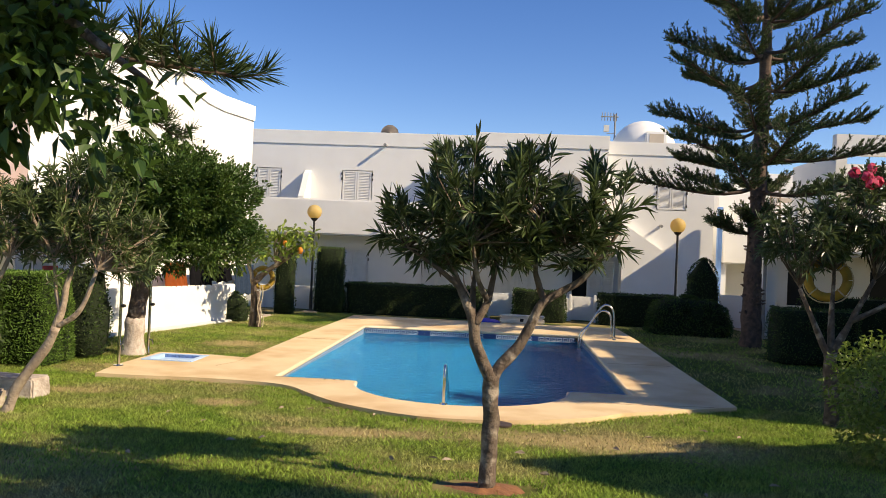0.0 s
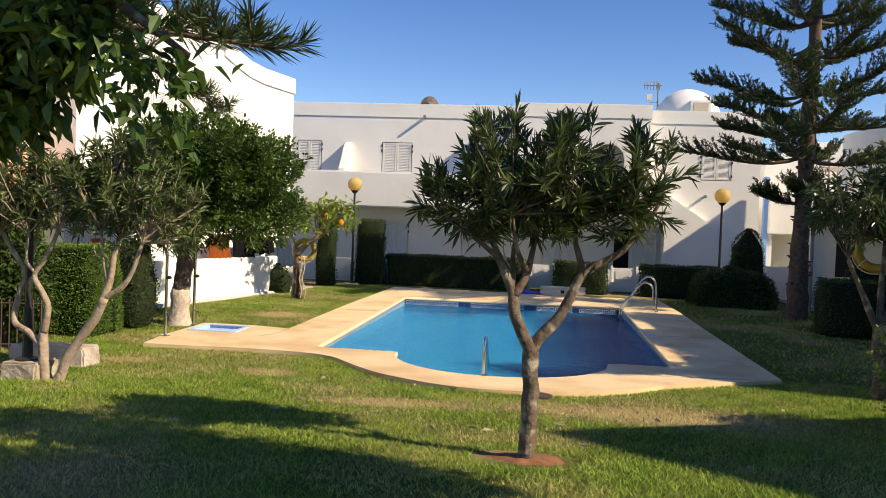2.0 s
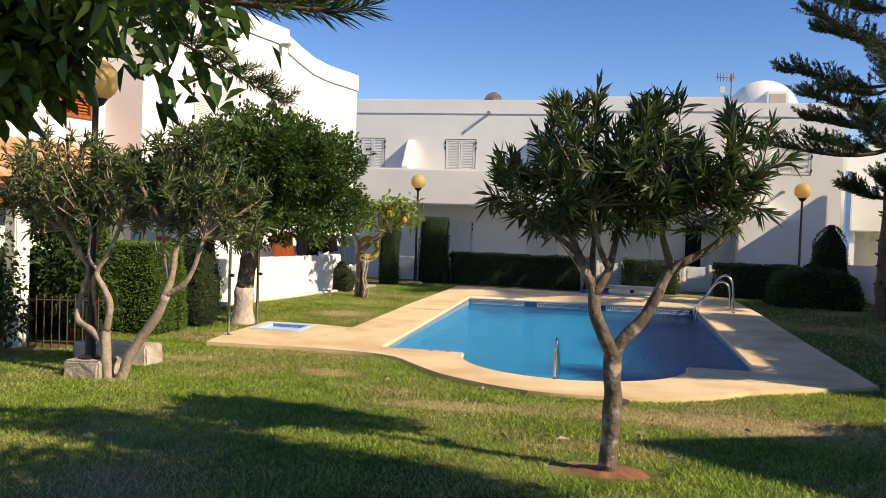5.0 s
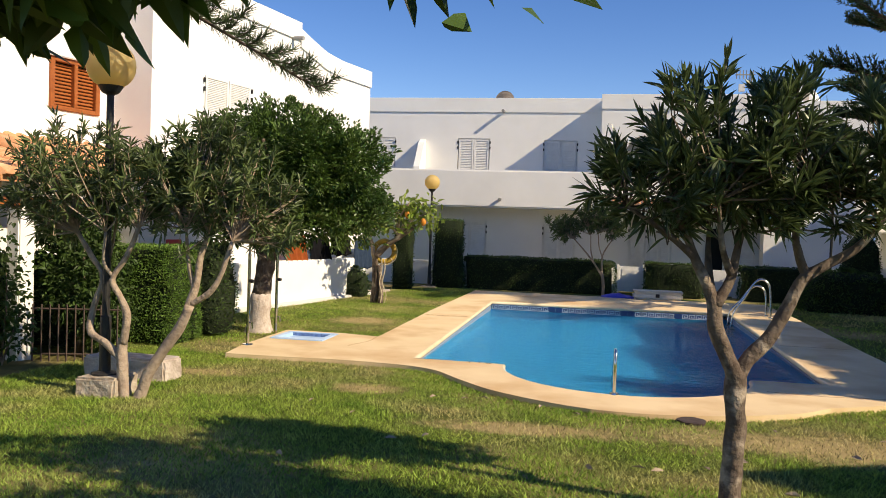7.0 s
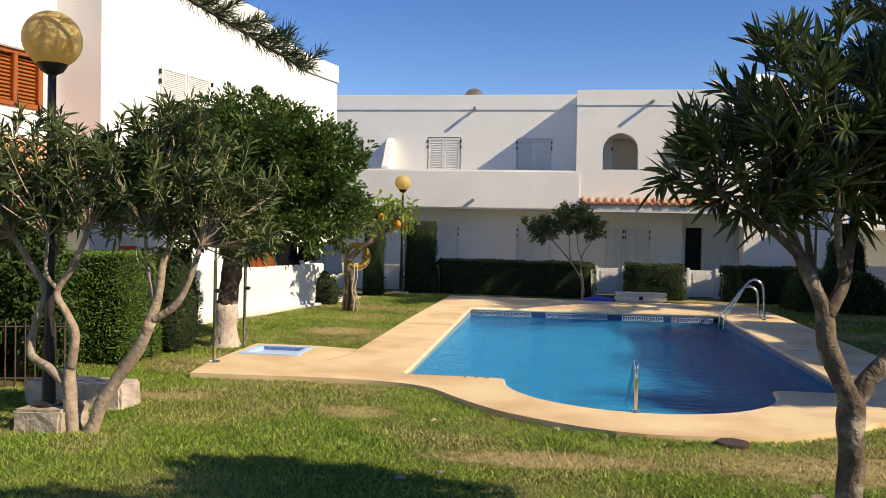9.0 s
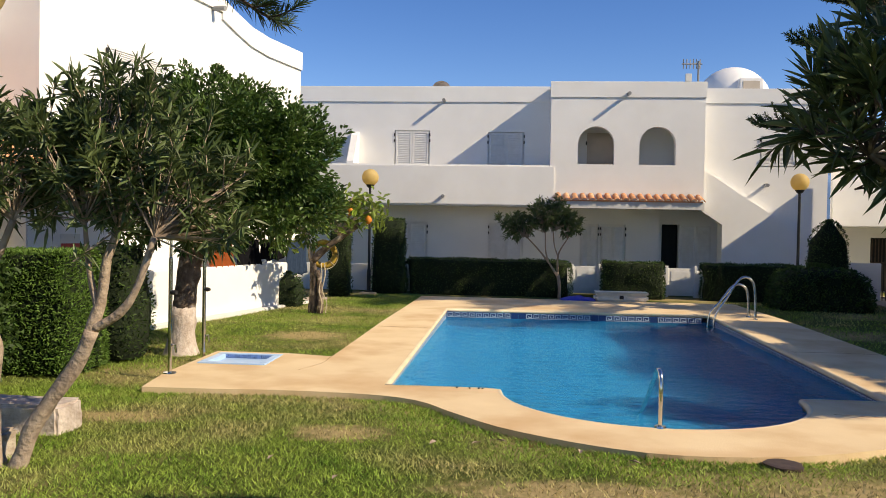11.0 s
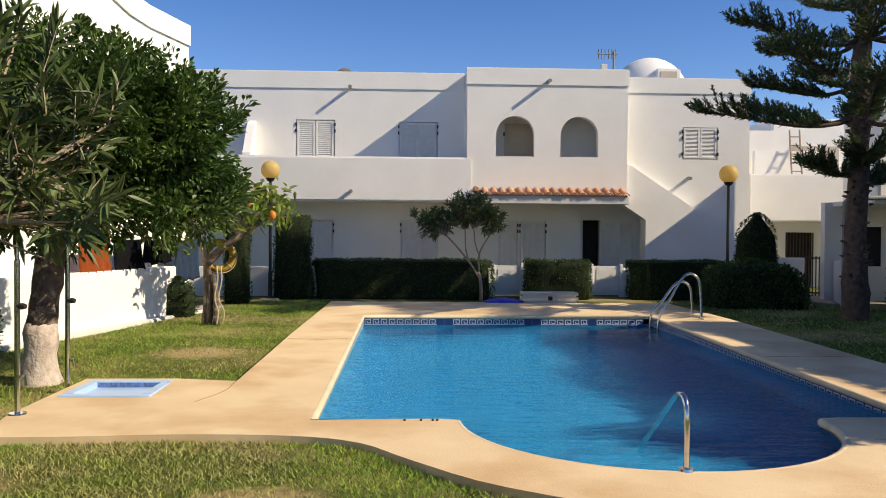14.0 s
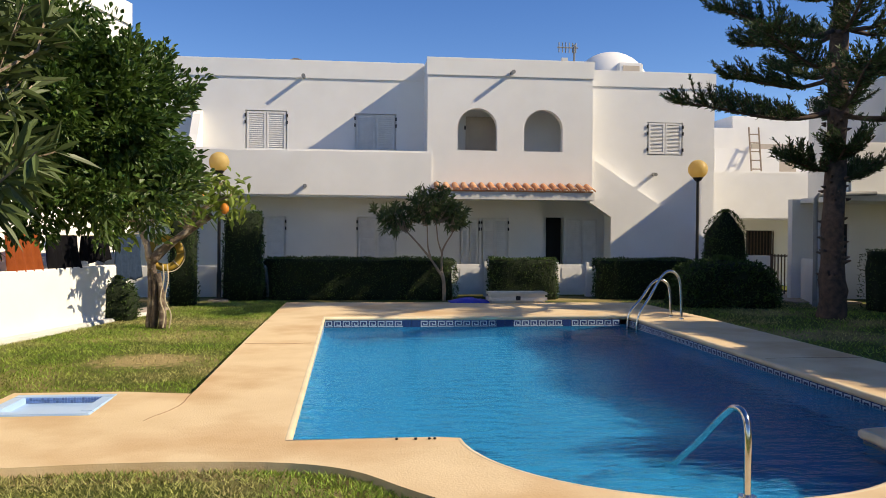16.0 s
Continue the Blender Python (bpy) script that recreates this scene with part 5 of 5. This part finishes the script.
# ---- pool fittings ----
e = thing("handrail", "bent stainless steel handrail at the pool steps", "handrail", (0, 0, 0))
bm = bmesh.new()
tube(bm, smooth_path([(-.70, 12.66, -.02), (-.70, 12.66, .2), (-.70, 12.66, .40), (-.70, 12.70, .51), (-.70, 12.80, .53), (-.70, 12.94, .47), (-.70, 13.38, .16), (-.70, 13.88, -.16), (-.70, 14.1, -.42)], 6), .021, 12)
part("rail", bm, STEEL, e, smooth=True)
bm = bmesh.new()
tube(bm, [(-.70, 12.66, .04), (-.70, 12.66, .062)], [.055, .05], 16)
part("flange", bm, STEEL, e)
e = thing("pool_ladder", "stainless steel ladder with arched rails at the pool edge", "ladder", (0, 0, 0))
for y, k in ((21.75, 1.0), (22.22, .82)):
    bm = bmesh.new()
    tube(bm, smooth_path([(2.73, y, .1), (2.72, y, .5 * k), (2.68, y, .82 * k), (2.55, y, .95 * k), (2.39, y, .88 * k), (2.17, y, .52 * k), (1.97, y, .18), (1.93, y, -.15), (1.91, y, -.7)], 6), .024, 10)
    part("rail", bm, STEEL, e, smooth=True)
    bm = bmesh.new()
    tube(bm, [(2.73, y, .1), (2.73, y, .14)], [.05, .045], 14)
    part("flange", bm, STEEL, e)
for z in (-.15, -.42, -.68):
    part("tread", bx(1.90, 1.98, 21.75, 22.22, z, z + .025, .005), STEEL, e)


def shower(x, y, z, label):
    e = thing("shower_post", label, "shower", (x, y, z), group="shower posts")
    bm = bmesh.new()
    tube(bm, [(0, 0, 0), (0, 0, 1.35), (0, 0, 1.36), (0, 0, 2.15)], [.024, .024, .017, .017], 10)
    part("pole", bm, STEEL, e)
    bm = bmesh.new()
    tube(bm, smooth_path([(0, 0, 2.12), (.04, -.02, 2.2), (.14, -.04, 2.21), (.2, -.06, 2.15)], 4), .012, 8)
    part("arm", bm, STEEL, e, smooth=True)
    bm = bmesh.new()
    tube(bm, [(.2, -.06, 2.16), (.21, -.065, 2.12), (.215, -.07, 2.10)], [.015, .05, .052], 14)
    part("shower_head", bm, STEEL, e)
    bm = bmesh.new()
    tube(bm, [(0, 0, .95), (.05, -.02, .95), (.085, -.03, .95)], [.02, .03, .022], 10)
    part("valve", bm, BLACKM, e)
    bm = bmesh.new()
    tube(bm, [(0, 0, .32), (.06, 0, .34), (.075, 0, .25)], [.014, .018, .012], 8)
    part("foot_tap", bm, STEEL, e)
    bm = bmesh.new()
    tube(bm, [(0, 0, -.02), (0, 0, .02)], [.085, .075], 16)
    part("base_plate", bm, STEEL, e)


shower(-5.98, 14.48, .03, "slim steel shower post at the deck corner")
shower(-6.1, 15.82, -.03, "slim steel shower post beside the foot bath")
e = thing("foot_bath", "shallow light-blue tiled foot bath set in the deck", "foot bath", (0, 0, 0))
fx0, fx1, fy0, fy1, fz = -5.93, -5.06, 15.16, 16.0, .05
for a in ((fx0, fx1, fy0, fy0 + .11), (fx0, fx1, fy1 - .11, fy1), (fx0, fx0 + .11, fy0 + .11, fy1 - .11), (fx1 - .11, fx1, fy0 + .11, fy1 - .11)):
    part("rim", bx(*a, -.12, fz + .012, .008), TRAYB, e)
part("basin", bx(fx0 + .11, fx1 - .11, fy0 + .11, fy1 - .11, -.03, .005), TRAYB, e)
mt = bx(0, .022, -.006, .002, 0, .022, .002)
mos_me = bpy.data.meshes.new("mosaic_tile")
mt.to_mesh(mos_me); mt.free(); mos_me.materials.append(MOSAIC)
for i in range(26):
    for k in range(2):
        shared("mosaic_tile", mos_me, e, pose(fx0 + .113 + i * .025, fy1 - .112, 0.008 + k * .025))
e = thing("storage_box", "long cream plastic storage box on the far deck", "box", (0, 0, 0))
part("body", bx(-.02, 1.26, 25.35, 25.85, .1, .28, .05), PLASTIC, e)
part("lid", bx(-.04, 1.28, 25.33, 25.87, .28, .34, .03), PLASTIC, e)
part("latch", bx(.56, .66, 25.33, 25.35, .17, .26, .005), DARK, e)
bm = bmesh.new()
bmesh.ops.create_grid(bm, x_segments=18, y_segments=10, size=.5)
for v in bm.verts:
    v.co = Vector((-.42 + v.co.x * .85, 25.6 + v.co.y * .5, .12 + .09 * max(0, 1 - (v.co.x ** 2 + v.co.y ** 2) * 3.4) + .035 * noise.noise(v.co * 7)))
bmesh.ops.solidify(bm, geom=list(bm.faces), thickness=.012)
tagged(part("tarpaulin", bm, BLUEP, smooth=True), "crumpled blue tarpaulin on the far deck", "tarpaulin")
# brown disc in place of the broken soil under the deck lip
dc = bmesh.new()
tube(dc, [(0.05, 11.68, -.02), (.05, 11.68, .035), (.05, 11.68, .04)], [.14, .14, .11], 20, .3)
tagged(part("broken_soil_disc", dc, IRON), "brown disc standing in for broken soil at the deck edge", "drain cover")
for x in (-2.62, -2.48, -2.38, -2.34):
    bm = bx(x, x + .022, POOL_N - .07, POOL_N - .045, .035, .05, .004)
    tagged(part("bolt", bm, BLACKM), "small rusty anchor bolt in the deck", "bolt", group="anchor bolts")


# ---- laundry, on the terrace of the left house ----
def L2W(x, y, z):
    return lh.matrix_world @ Vector((x, y, z))


cl = bmesh.new()
tube(cl, [tuple(L2W(-4.6 + k * .5, -.42, 1.55 - .05 * math.sin(math.pi * k / 9))) for k in range(10)], .006, 5)
tagged(part("clothes_line", cl, ROPE), "thin clothes line along the white terrace", "clothes line")


def cloth(name, label, x0, x1, z0, z1, material, skew=0.0, sleeve=False):
    bm = bmesh.new()
    n, m = 16, 14
    g = [[bm.verts.new(L2W(x0 + (x1 - x0) * i / n + skew * (1 - k / m), -.42 + .035 * math.sin(i * 1.5 + k * .25) * (1 - k / m * .7), z0 + (z1 - z0) * k / m + .03 * math.sin(i * .9) * (1 - k / m)))
          for i in range(n + 1)] for k in range(m + 1)]
    for k in range(m):
        for i in range(n):
            if sleeve and k < m * .45 and 4 < i < n - 3:
                continue
            bm.faces.new((g[k][i], g[k][i + 1], g[k + 1][i + 1], g[k + 1][i]))
    bmesh.ops.delete(bm, geom=[v for v in bm.verts if not v.link_faces], context='VERTS')
    bmesh.ops.solidify(bm, geom=list(bm.faces), thickness=.012)
    tagged(part(name, bm, material, smooth=True), label, "laundry", group="laundry on the line")


cloth("towel", "orange-red towel hanging on the clothes line", -4.25, -3.45, .82, 1.54, ORANGE, .12)
cloth("shirt", "black shirt hanging from the clothes line", -3.3, -2.45, .92, 1.5, BLACKC, .1)
cloth("shirt", "dark long-sleeved top on the clothes line", -2.35, -1.45, 1.05, 1.49, BLACKC)
cloth("jeans", "blue denim jeans hanging on the clothes line", -1.25, -.35, .68, 1.48, DENIM)
part("sign", bx(-7.5, -7.1, -.02, 0, 1.35, 1.6, .004), PLASTIC, lh)
part("sign", bx(-7.5, -7.1, -.024, -.02, 1.35, 1.45), RED, lh)

# ---- roof things ----
e = thing("tv_antenna", "rooftop television antenna on a thin mast", "antenna", (4.08, 33.6, 5.6))
bm = bmesh.new(); tube(bm, [(0, 0, 0), (0, 0, 2.05)], .034, 8); part("mast", bm, GREYP, e)
bm = bmesh.new(); tube(bm, [(-.55, 0, 1.95), (.12, 0, 1.95)], .022, 6); part("boom", bm, GREYP, e)
for k in range(6):
    bm = bmesh.new(); tube(bm, [(-.5 + k * .11, 0, 1.95 - .16), (-.5 + k * .11, 0, 1.95 + .16)], .018, 5); part("element", bm, GREYP, e)
part("amplifier", bx(-.42, -.22, -.06, .06, 1.36, 1.62, .01), PLASTIC, e)
bm = bmesh.new(); tube(bm, [(-.3, 0, 1.3), (0, 0, 1.3)], .012, 6); part("bracket", bm, GREYP, e)
e = thing("satellite_dish", "small grey satellite dish above the parapet", "satellite dish", (-4.68, 34, 5.47))
bm = bmesh.new(); tube(bm, [(0, 0, 0), (0, .05, 1.1)], .025, 8); part("mast", bm, GREYP, e)
bm = bmesh.new()
rings = [[bm.verts.new((.36 * q * math.cos(a), -.1 + .14 * q * q, 1.22 + .36 * q * math.sin(a))) for a in [2 * math.pi * k / 24 for k in range(24)]] for q in (.15, .4, .7, 1)]
bm.faces.new(rings[0])
for a, b in zip(rings, rings[1:]):
    for k in range(24):
        bm.faces.new((a[k], a[(k + 1) % 24], b[(k + 1) % 24], b[k]))
bmesh.ops.solidify(bm, geom=list(bm.faces), thickness=.02)
part("reflector", bm, DISH, e, "brownish dish reflector", smooth=True)
e = thing("ladder", "wooden ladder leaning on the terrace", "ladder", (0, 0, 0))
for x in (9.95, 10.29):
    bm = bmesh.new(); tube(bm, [(x, 33.2, 2.42), (x + .15, 33.9, 5.2)], .03, 6); part("stile", bm, WOODG, e)
for k in range(9):
    q = (k + .7) / 9.5
    bm = bmesh.new(); tube(bm, [(9.95 + .15 * q, 33.2 + .7 * q, 2.42 + 2.78 * q), (10.29 + .15 * q, 33.2 + .7 * q, 2.42 + 2.78 * q)], .02, 6); part("rung", bm, WOODG, e)
# iron fence under the porch
e = thing("iron_fence", "low dark iron railing by the porch", "fence", (0, 0, 0))
for k in range(11):
    bm = bmesh.new(); tube(bm, [(-8.0 + k * .1, 12.45 + k * .03, -.05), (-8.0 + k * .1, 12.45 + k * .03, .72)], .012, 5); part("bar", bm, IRON, e)
for z in (.08, .66):
    bm = bmesh.new(); tube(bm, [(-8.03, 12.45, z), (-6.97, 12.76, z)], .014, 5); part("rail", bm, IRON, e)

# ---- grass ----


def grass(name, x0, x1, y0, y1, dens, hmin, hmax, w, lab):
    n = int((x1 - x0) * (y1 - y0) * dens)
    P = np.stack([rng.uniform(x0, x1, n), rng.uniform(y0, y1, n)], 1)
    keep = np.array([not inside(x, y, deck_outline) and math.hypot((x + .07) / .44, (y - 8.6) / .29) > 1
                     and not (any(math.hypot((x - a) / p, (y - b) / q) < .55 + .6 * random.random() for a, b, p, q in WORN) and random.random() < .7) for x, y in P])
    P = P[keep]
    n = len(P)
    z = np.array([gz(x, y) + .02 * noise.noise((x * .7, y * .7, 0)) for x, y in P])
    patch = np.array([noise.noise((x * .8, y * .8, 3)) for x, y in P])
    hgt = rng.uniform(hmin, hmax, n) * (1 + .5 * patch)
    a = rng.uniform(0, 2 * math.pi, n)
    lean = rng.normal(size=(n, 2)) * .9
    V = np.empty((n, 3, 3))
    V[:, 0] = np.stack([P[:, 0] - np.cos(a) * w, P[:, 1] - np.sin(a) * w, z - .005], 1)
    V[:, 1] = np.stack([P[:, 0] + np.cos(a) * w, P[:, 1] + np.sin(a) * w, z - .005], 1)
    V[:, 2] = np.stack([P[:, 0] + lean[:, 0] * hgt, P[:, 1] + lean[:, 1] * hgt, z + hgt], 1)
    tagged(mesh_np(name, V.reshape(-1, 3), np.arange(3 * n).reshape(-1, 3), BLADE), lab, "grass", kind="stuff")


grass("grass", -7.5, 4.5, 5.0, 13.9, 3000, .016, .042, .006, "short mown grass blades on the lawn")
grass("grass", -8.6, -4.2, 13.5, 27.0, 1100, .018, .042, .007, "short lawn grass between pool and house")
grass("grass", 3.3, 8.0, 9.0, 27.0, 200, .03, .06, .010, "shaded lawn grass beside the pool")
# fallen leaves
lv = rng.uniform((-4, 8.5), (3, 12.2), (26, 2))
for x, y in lv:
    if not inside(x, y, deck_outline):
        bm = bmesh.new()
        a = random.uniform(0, 6)
        V_, F_ = leaf_mesh(np.array([[x, y, gz(x, y) + .04]]), np.array([[math.cos(a), math.sin(a), .1]]), .11, .04)
        tagged(mesh_np("fallen_leaf", V_, F_, BARKL), "dry fallen leaf on the grass", "leaf", group="fallen leaves")

# shrinkage joints and cracks in the deck
for pts in ([(-4.40, 15.96), (-4.42, 15.45), (-4.58, 14.95)], [(1.1, 13.5), (1.7, 13.42), (2.4, 13.5), (3.0, 13.56)],
            [(-4.33, 19.2), (-3.9, 19.15), (-3.46, 19.2)], [(2.05, 17.6), (2.7, 17.62), (3.28, 17.58)]):
    bm = bmesh.new()
    tube(bm, [(p.x + .012 * noise.noise(p * 6), p.y, dz(p.y) - .002) for p in smooth_path([(x, y, 0) for x, y in pts], 6)], .005, 5)
    tagged(part("deck_joint", bm, SOIL), "fine dark joint line in the pool deck", "joint", kind="structure")
